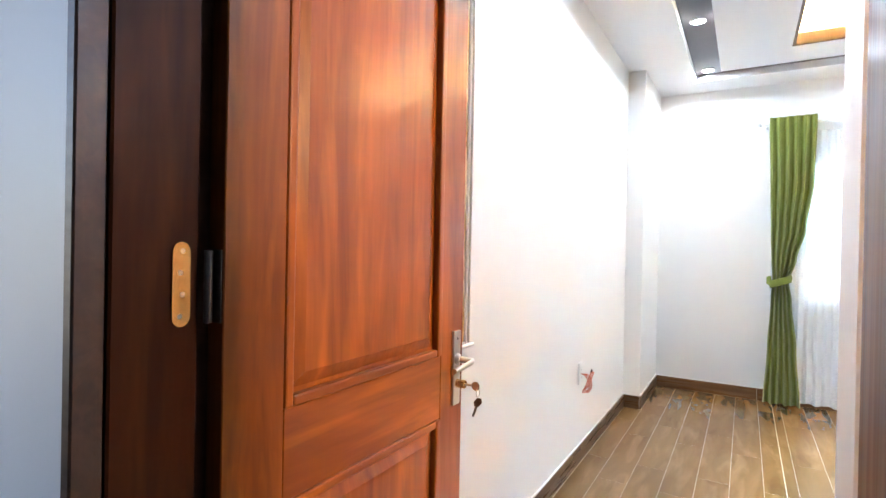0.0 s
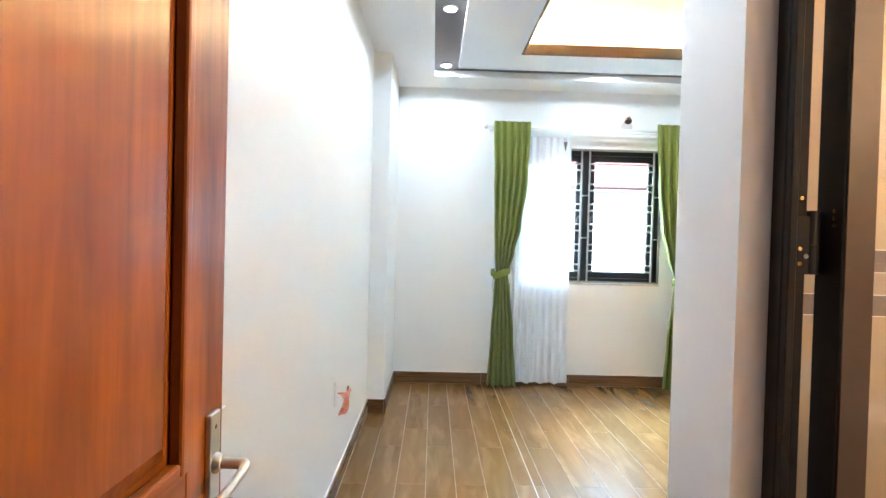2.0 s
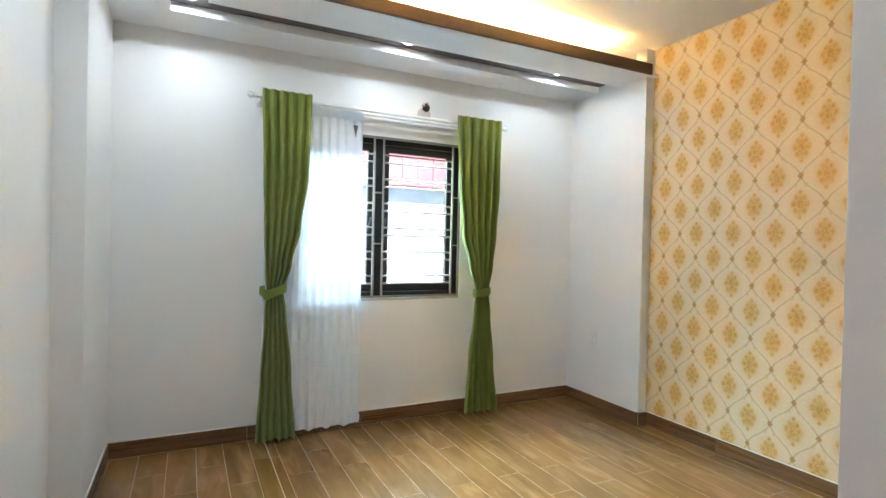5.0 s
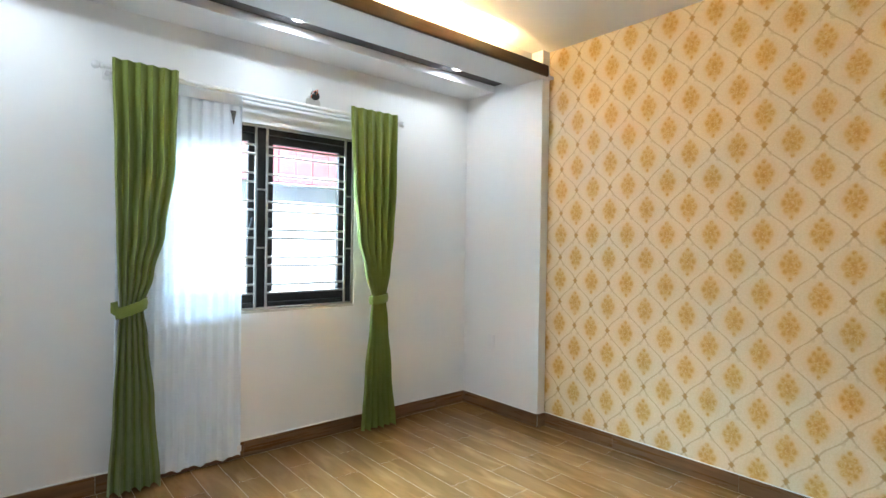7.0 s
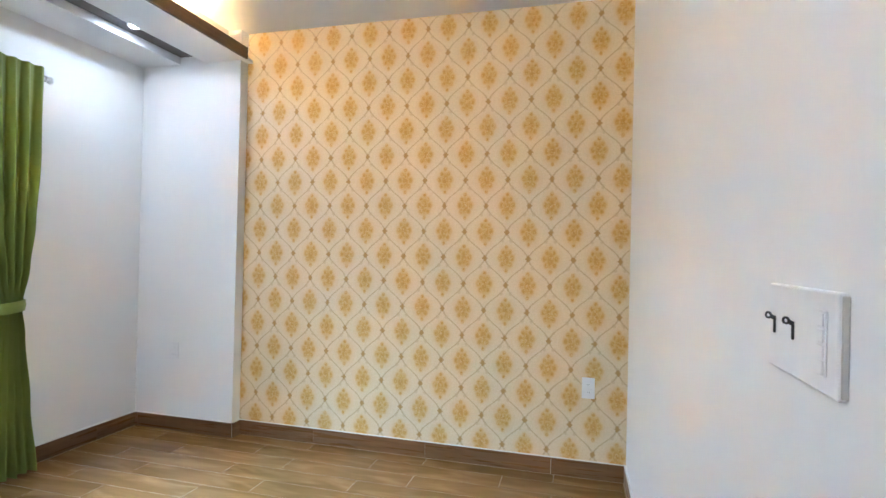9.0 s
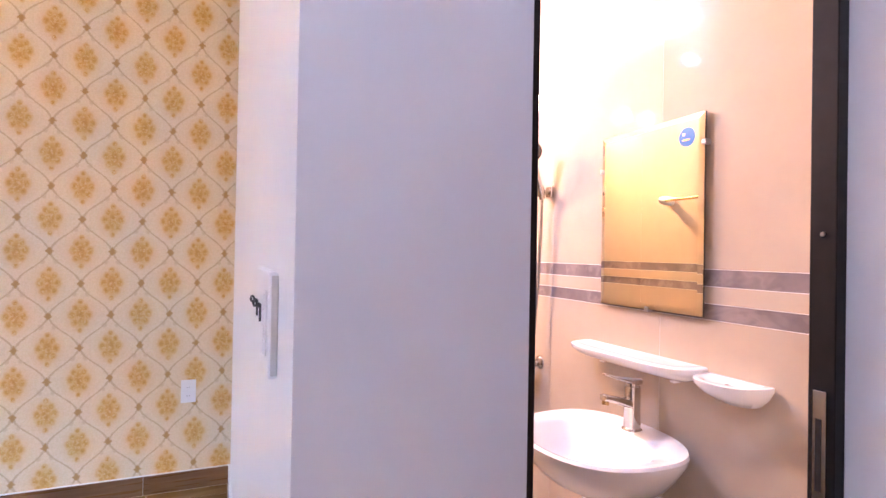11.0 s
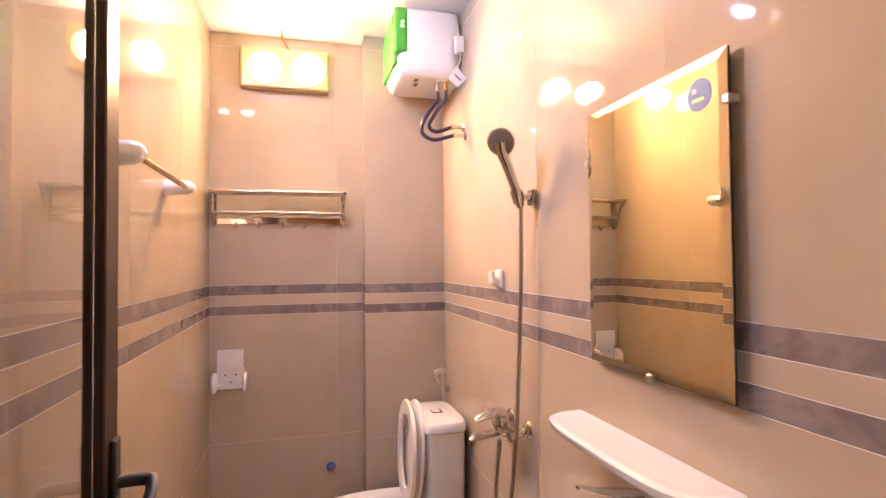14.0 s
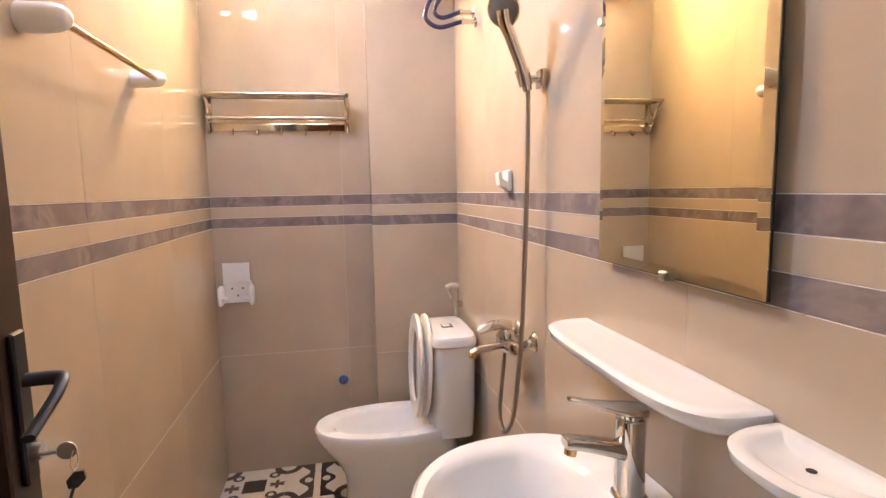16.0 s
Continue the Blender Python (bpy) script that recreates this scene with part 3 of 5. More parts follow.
part("moulding_bead", one(LX + 0.012, LX + 0.026, 0.8605, 1.855, 0.948, 0.960, 0.003), M["wall"], pan)

# ---- outside: ground, neighbour's house ----
structure("ground", one(-400, 400, 5.75, 800, -3.4, -3.2), M["ground"], "grey concrete ground outside", "ground")
# neighbour's house across the lane, seen through the window
house = thing("neighbour_house", (2.5, 9.2, -3.2), "grey rendered house wall with a red metal awning", "house")
part("wall", one(1.5, 6.5, 9.2, 9.5, -3.2, 6.5), M["facade"], house)
# unseen white walls on both sides, added to reflect sunlight into the room
for wx0, wx1 in ((-8.0, 1.49), (6.51, 15.0)):
    side = thing("neighbour_house", ((wx0 + wx1) / 2, 9.2, -3.2), "unseen white wall across the lane, added to reflect daylight", "house")
    part("wall", one(wx0, wx1, 9.2, 9.5, -3.2, 6.5), M["facade_bounce"], side)
awn = bmesh.new()
for k in range(20):
    x = 1.5 + k * 0.25
    box(awn, x, x + 0.13, 8.85 + 0.02 * (k % 2), 9.2, 2.27, 2.8)
    box(awn, x + 0.13, x + 0.25, 8.88, 9.2, 2.27, 2.8)
part("awning", awn, M["rust"], house, "faded red corrugated metal awning")
part("ledge", one(1.5, 6.5, 9.05, 9.2, 0.1, 0.2), M["facade"], house)
ac = part("outdoor_unit", one(4.0, 4.35, 9.0, 9.2, 1.62, 1.82, 0.02), M["plastic"], house, "small white outdoor cooling unit")

# ---- entry door and its frame ----
fr = thing("door_frame", (-0.86, 0.62, 0), "varnished wooden door frame of the entry, hinge side coloured dark as shade", "door frame", "", "structure")
# hinge side: shade is in the dark colours; a dark strip fills the gap
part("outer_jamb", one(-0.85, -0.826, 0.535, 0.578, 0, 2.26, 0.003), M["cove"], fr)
part("gap_shade", one(-0.858, -0.836, 0.7155, 0.80, 0, 2.22, 0.002), M["cove"], fr)
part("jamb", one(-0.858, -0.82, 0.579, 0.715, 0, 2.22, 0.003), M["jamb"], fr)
part("jamb", one(0.02, 0.09, 0.525, 0.715, 0, 2.22, 0.003), M["door"], fr)
part("head", one(-0.90, 0.09, 0.525, 0.715, 2.221, 2.27, 0.003), M["door_h"], fr)

XF, XB = -0.787, -0.827
Y0, Y1, PYA, PYB = 0.737, 1.562, 0.868, 1.436
door = thing("door_1", (-0.80, 0.737, 0.01), "open reddish varnished wooden panel door with a steel lever", "door", "", "structure")
part("stile", one(XB, XF, Y0, PYA, 0.01, 2.19, 0.002), M["door"], door)
part("stile", one(XB, XF, PYB, Y1, 0.01, 2.19, 0.002), M["door"], door)
RAILS = [(0.01, 0.20), (0.822, 0.996), (2.07, 2.19)]
for z0, z1 in RAILS:
    part("rail", one(XB + 0.0005, XF - 0.0005, PYA + 0.0005, PYB - 0.0005, z0, z1, 0.002), M["door_h"], door)
for z0, z1 in ((0.2, 0.822), (0.996, 2.07)):
    # raised field with a sloping border
    def ring(inset, x):
        return [(x, PYA + inset, z0 + inset), (x, PYB - inset, z0 + inset), (x, PYB - inset, z1 - inset), (x, PYA + inset, z1 - inset)]
    bm = loft(bmesh.new(), [ring(0.0, XB + 0.012), ring(0.0, XF - 0.018), ring(0.03, XF - 0.018), ring(0.058, XF - 0.006), ring(0.066, XF - 0.006)])
    pan = part("panel", bm, M["door"], door)
    for ya, yb in ((PYA, PYA + 0.022), (PYB - 0.022, PYB)):
        bm = one(XF - 0.017, XF + 0.004, ya, yb, z0, z1, 0.005, 2)
        part("moulding", bm, M["door"], pan)
    for za, zb in ((z0, z0 + 0.022), (z1 - 0.022, z1)):
        part("moulding", one(XF - 0.017, XF + 0.0035, PYA + 0.022, PYB - 0.022, za, zb, 0.005, 2), M["door_h"], pan)
for hz in (0.3, 1.17, 1.85):
    hg = part("hinge", lathe(bmesh.new(), (-0.806, 0.722, hz), (0, 0, 1), [(0, 0.0), (0.002, 0.007), (0.058, 0.007), (0.0585, 0.0078), (0.0615, 0.0078), (0.062, 0.007), (0.118, 0.007), (0.12, 0.0)], 12), M["bronze"], door, "dull steel butt hinge", True)
    part("hinge_plate", loft(bmesh.new(), [[Vector((px, 0.683 + 0.0150 * math.cos(u2), hz + 0.065 + math.copysign(0.0500, math.sin(u2)) + 0.0165 * math.sin(u2))) for u2 in (2 * math.pi * (q + 0.5) / 20 for q in range(20))] for px in (-0.8195, -0.8165)]), M["brass"], hg, "brass coloured hinge plate")
    part("hinge_plate", one(XB + 0.003, XF - 0.004, 0.7345, 0.7368, hz, hz + 0.12, 0.001), M["bronze"], hg)
    for q in range(4):
        zc = hz + 0.015 + q * 0.034
        part("screw", lathe(bmesh.new(), (-0.8167, 0.681 + 0.004 * (q % 2), zc), (1, 0, 0), [(0, 0.0045), (0.0016, 0.0035), (0.0018, 0.0)], 10), M["steel"], hg)
hd = part("door_handle", one(XF, XF + 0.009, 1.496, 1.536, 0.842, 1.058, 0.003, 2), M["steel"], door, "brushed steel lever handle on a long plate")
part("lever", tube(bmesh.new(), smooth_line([(XF + 0.008, 1.516, 0.975), (XF + 0.048, 1.516, 0.975), (XF + 0.060, 1.505, 0.974), (XF + 0.062, 1.47, 0.972), (XF + 0.060, 1.405, 0.966)]), 0.0098, 12, 0.75), M["steel"], hd, "", True)
part("rose", lathe(bmesh.new(), (XF + 0.008, 1.516, 0.975), (1, 0, 0), [(0, 0.017), (0.006, 0.016), (0.012, 0.011), (0.013, 0.0)], 18), M["steel"], hd, "", True)
part("cylinder", lathe(bmesh.new(), (XF + 0.006, 1.516, 0.905), (1, 0, 0), [(0, 0.0125), (0.028, 0.0125), (0.030, 0.011), (0.0302, 0.0)], 18), M["brass"], hd, "", True)
part("screw", lathe(bmesh.new(), (XF + 0.009, 1.516, 1.035), (1, 0, 0), [(0, 0.004), (0.001, 0.003), (0.0012, 0.0)], 10), M["bronze"], hd)
part("latch", one(XB + 0.012, XF - 0.012, Y1, Y1 + 0.012, 0.955, 0.98, 0.002), M["steel"], hd)


def key_pair(base, away, name_label):
    """A key in its lock with a second key hanging from a ring; away: the way out of the door."""
    b0, a0 = Vector(base), Vector(away).normalized()
    side = a0.cross(Vector((0, 0, 1)))
    th = thing("key_pair", base, name_label, "keys")
    bm = bmesh.new()
    tube(bm, [b0, b0 + a0 * 0.022], 0.003, 8)
    bow = b0 + a0 * 0.034
    loft(bm, [[bow + side * s + a0 * (0.013 * math.cos(u2)) + Vector((0, 0, 0.013 * math.sin(u2))) for u2 in (2 * math.pi * q / 14 for q in range(14))] for s in (-0.0013, 0.0013)])
    part("key", bm, M["steel"], th, "", True)
    rr = [bow + a0 * 0.008 + Vector((0, 0, -0.016)) + side * (0.012 * math.cos(u2)) + Vector((0, 0, 0.014 * math.sin(u2))) for u2 in (2 * math.pi * q / 18 for q in range(19))]
    part("ring", tube(bmesh.new(), rr, 0.0009, 6), M["steel"], th, "", True)
    low = bow + a0 * 0.008 + Vector((0, 0, -0.045))
    bm = bmesh.new()
    tilt = (Vector((0, 0, -1)) - a0 * 0.35).normalized()
    loft(bm, [[low + side * s + a0 * (0.0125 * math.cos(u2)) + tilt * (0.015 * math.sin(u2)) for u2 in (2 * math.pi * q / 6 for q in range(6))] for s in (-0.002, 0.002)])
    tube(bm, [low + tilt * 0.012, low + tilt * 0.045], 0.0036, 6, 0.5)
    part("spare_key", bm, M["bronze"], th, "dark headed spare key")
    return th


key_pair((XF + 0.036, 1.516, 0.905), (1, 0, 0), "steel keys hanging in the wooden door's lock")

# ---- curtains, rods and voile ----
ROD_Y, ROD_Z = 5.44, 2.405
rod = thing("curtain_rod", (1.05, WY, ROD_Z), "white curtain rod with knob ends over the window", "curtain rod")
part("pole", tube(bmesh.new(), [(0.06, ROD_Y, ROD_Z), (2.05, ROD_Y, ROD_Z)], 0.0135, 14), M["rod"], rod, "", True)
part("inner_rail", tube(bmesh.new(), [(0.10, ROD_Y + 0.06, ROD_Z - 0.012), (2.02, ROD_Y + 0.06, ROD_Z - 0.012)], 0.012, 12), M["rod"], rod, "", True)
for ex, dx in ((0.06, -1), (2.05, 1)):
    part("finial", lathe(bmesh.new(), (ex, ROD_Y, ROD_Z), (dx, 0, 0), [(0, 0.012), (0.004, 0.018), (0.012, 0.018), (0.016, 0.012), (0.026, 0.021), (0.038, 0.024), (0.05, 0.018), (0.056, 0.008), (0.057, 0)], 16), M["rod"], rod, "", True)
for ex in (0.085, 2.02):
    br = part("bracket", one(ex - 0.009, ex + 0.009, ROD_Y - 0.004, WY, ROD_Z - 0.026, ROD_Z - 0.014, 0.002), M["rod"], rod)
    part("bracket_plate", one(ex - 0.018, ex + 0.018, WY - 0.005, WY, ROD_Z - 0.05, ROD_Z + 0.03, 0.002), M["rod"], br)


def lerp_rows(rows, z):
    for (za, *a), (zb, *c) in zip(rows, rows[1:]):
        if za >= z >= zb:
            s = (za - z) / (za - zb)
            s = s * s * (3 - 2 * s)
            return [p + (q - p) * s for p, q in zip(a, c)]
    return rows[-1][1:]


def cloth(rows, folds, zt, zb, y0, depth, seed, nu=120, nv=64, thick=0.004):
    """Hanging cloth: rows of (z, left x, right x, fold depth); the folds crowd together where it is gathered."""
    r = random.Random(seed)
    ph = [r.uniform(-0.5, 0.5) for _ in range(4)]
    bm = bmesh.new()
    grid = []
    for j in range(nv + 1):
        z = zt + (zb - zt) * j / nv
        xa, xb, dep = lerp_rows(rows, z)
        line = []
        for i in range(nu + 1):
            s = i / nu
            wob = 0.25 * math.sin(2 * math.pi * s * 1.7 + ph[0] + 0.3 * z) + 0.12 * math.sin(5 * s + z * 0.7 + ph[1])
            a = 2 * math.pi * folds * s + wob * (1 - z / 2.6)
            y = y0 - dep * depth * (math.sin(a) + 0.22 * math.sin(2 * a + ph[2]))
            x = xa + (xb - xa) * s + 0.25 * dep * depth * math.cos(a) * 0.6
            line.append(bm.verts.new((x, y, z + (0.008 * math.sin(a * 0.5 + ph[3]) if j == nv else 0))))
        grid.append(line)
    if not thick:
        for ra, rb in zip(grid, grid[1:]):
            for i in range(nu):
                bm.faces.new((ra[i], ra[i + 1], rb[i + 1], rb[i]))
        return bm
    back = [[bm.verts.new(v.co + Vector((0, thick, 0))) for v in line] for line in grid]
    for ra, rb, ca, cb in zip(grid, grid[1:], back, back[1:]):
        for i in range(nu):
            bm.faces.new((ra[i], ra[i + 1], rb[i + 1], rb[i]))
            bm.faces.new((ca[i + 1], ca[i], cb[i], cb[i + 1]))
        bm.faces.new((ra[0], rb[0], cb[0], ca[0]))
        bm.faces.new((rb[nu], ra[nu], ca[nu], cb[nu]))
    for i in range(nu):
        bm.faces.new((grid[0][i + 1], grid[0][i], back[0][i], back[0][i + 1]))
        bm.faces.new((grid[nv][i], grid[nv][i + 1], back[nv][i + 1], back[nv][i]))
    bmesh.ops.recalc_face_normals(bm, faces=bm.faces)
    return bm


CU_Y = ROD_Y - 0.034


def green_curtain(rows, seed, tie_z, tie_x0, tie_x1, tail, label):
    cu = thing("curtain", ((rows[0][1] + rows[0][2]) / 2, ROD_Y, 0.02), label, "curtain", "green curtains at the window")
    part("cloth", cloth(rows, 5.5, rows[0][0], 0.02, CU_Y, 0.027, seed), M["curtain"], cu, "", True)
    mid, half = (tie_x0 + tie_x1) / 2, (tie_x1 - tie_x0) / 2 + 0.012
    bm = bmesh.new()
    rings = []
    for k in range(28):
        a = 2 * math.pi * k / 28
        o = Vector((mid + half * math.cos(a), CU_Y + 0.045 * math.sin(a), tie_z + 0.028 * math.cos(a) * tail))
        n = Vector((math.cos(a), math.sin(a), 0))
        rings.append([o + n * 0.004 + Vector((0, 0, 0.032)), o + n * 0.009, o + n * 0.004 - Vector((0, 0, 0.032)), o - n * 0.002 - Vector((0, 0, 0.032)), o - n * 0.002 + Vector((0, 0, 0.032))])
    loft(bm, rings, closed=True)
    part("tieback", bm, M["curtain"], cu, "green cloth tieback", True)
    tx = mid + half * -tail
    bm = bmesh.new()
    pts = [(tx, CU_Y - 0.02, tie_z + 0.045), (tx - tail * 0.028, CU_Y + 0.01, tie_z + 0.035), (tx - tail * 0.03, CU_Y - 0.01, tie_z - 0.02), (tx + tail * 0.01, CU_Y - 0.03, tie_z - 0.05)]
    loft(bm, [[Vector(q) for q in pts], [Vector(q) + Vector((0.004, 0.012, 0)) for q in pts]])
    part("tieback_tail", bm, M["curtain"], cu)
    xa, xb = rows[0][1], rows[0][2]
    for k in ((0,) if tail < 1 else (5,)):
        gx = xa + (xb - xa) * (k + 0.5) / 6
        rr = [Vector((gx, ROD_Y, ROD_Z)) + Vector((0.004 * math.sin(u2), 0.023 * math.cos(u2), 0.023 * math.sin(u2))) for u2 in (2 * math.pi * q / 16 for q in range(17))]
        part("eyelet", tube(bmesh.new(), rr, 0.0045, 8), M["steel"], cu, "", True)
    return cu


green_curtain([(2.452, 0.095, 0.435, 0.40), (1.9, 0.108, 0.425, 0.85), (1.5, 0.118, 0.375, 0.85), (1.25, 0.128, 0.315, 0.8), (1.06, 0.140, 0.262, 0.55), (0.9, 0.130, 0.285, 0.7), (0.5, 0.110, 0.325, 0.85), (0.0, 0.085, 0.360, 0.95)], 3, 1.06, 0.14, 0.262, 1, "olive green eyelet curtain gathered by a tieback")
green_curtain([(2.462, 1.60, 2.025, 0.40), (1.9, 1.625, 2.02, 0.85), (1.5, 1.665, 1.995, 0.85), (1.25, 1.73, 1.965, 0.8), (1.02, 1.80, 1.925, 0.55), (0.85, 1.785, 1.945, 0.7), (0.45, 1.745, 1.985, 0.85), (0.0, 1.72, 2.035, 0.95)], 8, 1.02, 1.80, 1.925, 0.35, "olive green eyelet curtain gathered beside the open window")
vo = thing("voile_curtain", (0.5, ROD_Y + 0.06, 0.03), "sheer white voile curtain half drawn over the window", "curtain")
part("cloth", cloth([(2.40, 0.14, 0.835, 0.5), (2.28, 0.14, 0.835, 0.55), (1.2, 0.13, 0.845, 0.8), (0.0, 0.12, 0.85, 1.0)], 11, 2.40, 0.03, ROD_Y + 0.06, 0.011, 5, 150, 60, 0), M["voile"], vo, "", True)
part("heading", one(0.14, 0.835, ROD_Y + 0.045, ROD_Y + 0.05, 2.33, 2.40), M["voile"], vo)
part("hem_weight", one(0.825, 0.852, ROD_Y + 0.045, ROD_Y + 0.052, 0.06, 0.10, 0.002), M["paper"], vo, "small white hem tag")
part("hook", loft(bmesh.new(), [[Vector((0.755, ROD_Y + 0.03, 2.29)), Vector((0.79, ROD_Y + 0.03, 2.29)), Vector((0.775, ROD_Y + 0.03, 2.20))], [Vector((0.755, ROD_Y + 0.036, 2.29)), Vector((0.79, ROD_Y + 0.036, 2.29)), Vector((0.775, ROD_Y + 0.036, 2.20))]]), M["bronze"], vo, "small dark hanging clip")

# ---- window and security grille ----
win = thing("window_1", (1.02, 5.62, WZ0), "black aluminium casement window with clear panes", "window", "", "structure")
FY0, FY1 = 5.585, 5.645
for a in ((WX0, WX0 + 0.05, FY0, FY1, WZ0, WZ1), (WX1 - 0.05, WX1, FY0, FY1, WZ0, WZ1), (0.975, 1.035, FY0, FY1, WZ0, WZ1)):
    part("window_frame", one(*a, 0.003), M["black"], win)
for a in ((WX0 + 0.05, 0.975, FY0, FY1, WZ0, WZ0 + 0.05), (1.035, WX1 - 0.05, FY0, FY1, WZ0, WZ0 + 0.05), (WX0 + 0.05, 0.975, FY0, FY1, WZ1 - 0.055, WZ1), (1.035, WX1 - 0.05, FY0, FY1, WZ1 - 0.055, WZ1)):
    part("window_frame", one(*a, 0.003), M["black"], win)
for sa, sb in ((WX0 + 0.052, 0.973), (1.037, WX1 - 0.052)):
    za, zb = WZ0 + 0.052, WZ1 - 0.057
    sash = part("sash", boxes((sa, sa + 0.055, 5.60, 5.64, za, zb), (sb - 0.055, sb, 5.60, 5.64, za, zb), (sa + 0.055, sb - 0.055, 5.60, 5.64, za, za + 0.055), (sa + 0.055, sb - 0.055, 5.60, 5.64, zb - 0.055, zb)), M["black"], win)
    pane = part("pane", one(sa + 0.05, sb - 0.05, 5.617, 5.623, za + 0.05, zb - 0.05), M["glass"], sash)
    pane.visible_shadow = False
    hx = sb - 0.03 if sa < 0.6 else sa + 0.028
    part("window_handle", tube(bmesh.new(), smooth_line([(hx, 5.60, 1.60), (hx, 5.575, 1.605), (hx - 0.01, 5.57, 1.58), (hx - 0.035, 5.568, 1.50)]), 0.008, 8), M["dark"], sash, "", True)
part("window_sill", one(WX0 - 0.0, WX1, WY - 0.004, FY0 - 0.001, WZ0 - 0.012, WZ0 + 0.006, 0.002), M["steel"], win)

M["grille"] = plain("dull_grille_steel", (0.34, 0.31, 0.27), 0.4, 0.8, vary=0.08, scale=40)
gr = thing("window_grille", (1.02, 5.55, WZ0), "stainless steel security grille with paired flat bars", "window grille")
GY, GT = 5.548, 0.009
for a in ((WX0, WX0 + 0.018, WZ0 + 0.007, WZ1), (WX1 - 0.018, WX1, WZ0 + 0.007, WZ1)):
    part("edge_bar", one(a[0], a[1], GY, GY + 0.014, a[2], a[3], 0.002), M["grille"], gr)
part("edge_bar", one(WX0 + 0.018, WX1 - 0.018, GY, GY + 0.014, WZ1 - 0.018, WZ1, 0.002), M["grille"], gr)
part("edge_bar", one(WX0 + 0.018, WX1 - 0.018, GY, GY + 0.014, WZ0 + 0.007, WZ0 + 0.022, 0.002), M["grille"], gr)
for vx in (0.40, 0.952, 1.030, 1.640):
    part("upright", one(vx - 0.007, vx + 0.007, GY - 0.001, GY + 0.013, WZ0 + 0.022, WZ1 - 0.018, 0.002), M["grille"], gr)
for vz in (1.40, 1.80):
    part("rung", one(0.959, 1.023, GY, GY + 0.012, vz, vz + 0.012, 0.002), M["grille"], gr)
for q in range(6):
    for dz in (0.0, -0.06):
        vz = 2.105 - q * 0.1905 + dz
        for xa, xb in ((0.407, 0.945), (1.037, 1.633)):
            part("bar", tube(bmesh.new(), [(xa - 0.004, GY + 0.006, vz), (xb + 0.004, GY + 0.006, vz)], 0.0075, 8), M["grille"], gr, "", True)
for vz in (1.40, 1.80):
    part("rung", one(1.647, WX1 - 0.018, GY, GY + 0.012, vz, vz + 0.01, 0.002), M["grille"], gr)

# ---- lamps in the groove, two of them unseen additions ----
for sx, sy in SPOTS:
    sp = thing("downlight", (sx, sy, GZ), "small round recessed white downlight, switched on", "ceiling lamp", "downlights in the ceiling groove")
    part("bezel", lathe(bmesh.new(), (sx, sy, GZ), (0, 0, -1), [(0, 0.050), (0.006, 0.050), (0.010, 0.044), (0.008, 0.036), (0.0, 0.034)], 24), M["plastic"], sp, "", True)
    part("lens", lathe(bmesh.new(), (sx, sy, GZ - 0.001), (0, 0, -1), [(0, 0.034), (0.006, 0.033), (0.009, 0.02), (0.0095, 0.0)], 20), M["lens"], sp, "glowing white lens", True)

# ---- wall wiring point over the window ----
wp = thing("lamp_wiring_point", (1.372, WY, 2.47), "unfitted wall lamp outlet with loose wires", "wiring outlet")
part("hole", lathe(bmesh.new(), (1.375, WY, 2.52), (0, -1, 0), [(0, 0.036), (0.002, 0.034), (0.0025, 0.0)], 18), M["hole"], wp)
part("patch", lathe(bmesh.new(), (1.36, WY, 2.46), (0, -1, 0), [(0, 0.06), (0.001, 0.05), (0.0012, 0.0)], 11), M["plaster"], wp, "rough plaster patch")
for s in (-1, 1):
    part("wire", tube(bmesh.new(), smooth_line([(1.375 + 0.01 * s, WY, 2.53), (1.36 + 0.02 * s, WY - 0.03, 2.555), (1.335, WY - 0.04, 2.525), (1.318 + 0.01 * s, WY - 0.03, 2.485)]), 0.003, 8), M["orange"] if s > 0 else M["paper"], wp, "", True)


# ---- sockets and switches ----
def wall_plate(place, normal, w, h, label, group="socket plates"):
    """A rounded plate with a raised insert; normal is +-x or +-y."""
    p, n = Vector(place), Vector(normal)
    side = Vector((-n.y, n.x, 0))
    th = thing("socket_plate", place, label, "socket", group)

    def slab(hw, hh, d0, d1, off=0.0):
        a, c = p + n * d0 - side * hw, p + n * d1 + side * hw
        return one(min(a.x, c.x), max(a.x, c.x), min(a.y, c.y), max(a.y, c.y), p.z - hh + off, p.z + hh + off, 0.002, 2)
    part("plate", slab(w / 2, h / 2, 0, 0.009), M["plastic"], th)
    for k in (-1, 1):
        ins = part("insert", slab(w * 0.28, h * 0.16, 0.009, 0.0115, k * h * 0.19), M["plastic"], th)
        for q in (-0.006, 0.006):
            a = p + n * 0.0115 + side * q
            part("slot", lathe(bmesh.new(), (a.x, a.y, p.z + k * h * 0.19), n, [(0, 0.0022), (0.0004, 0.0022), (0.0005, 0.0)], 8), M["hole"], ins)
    return th


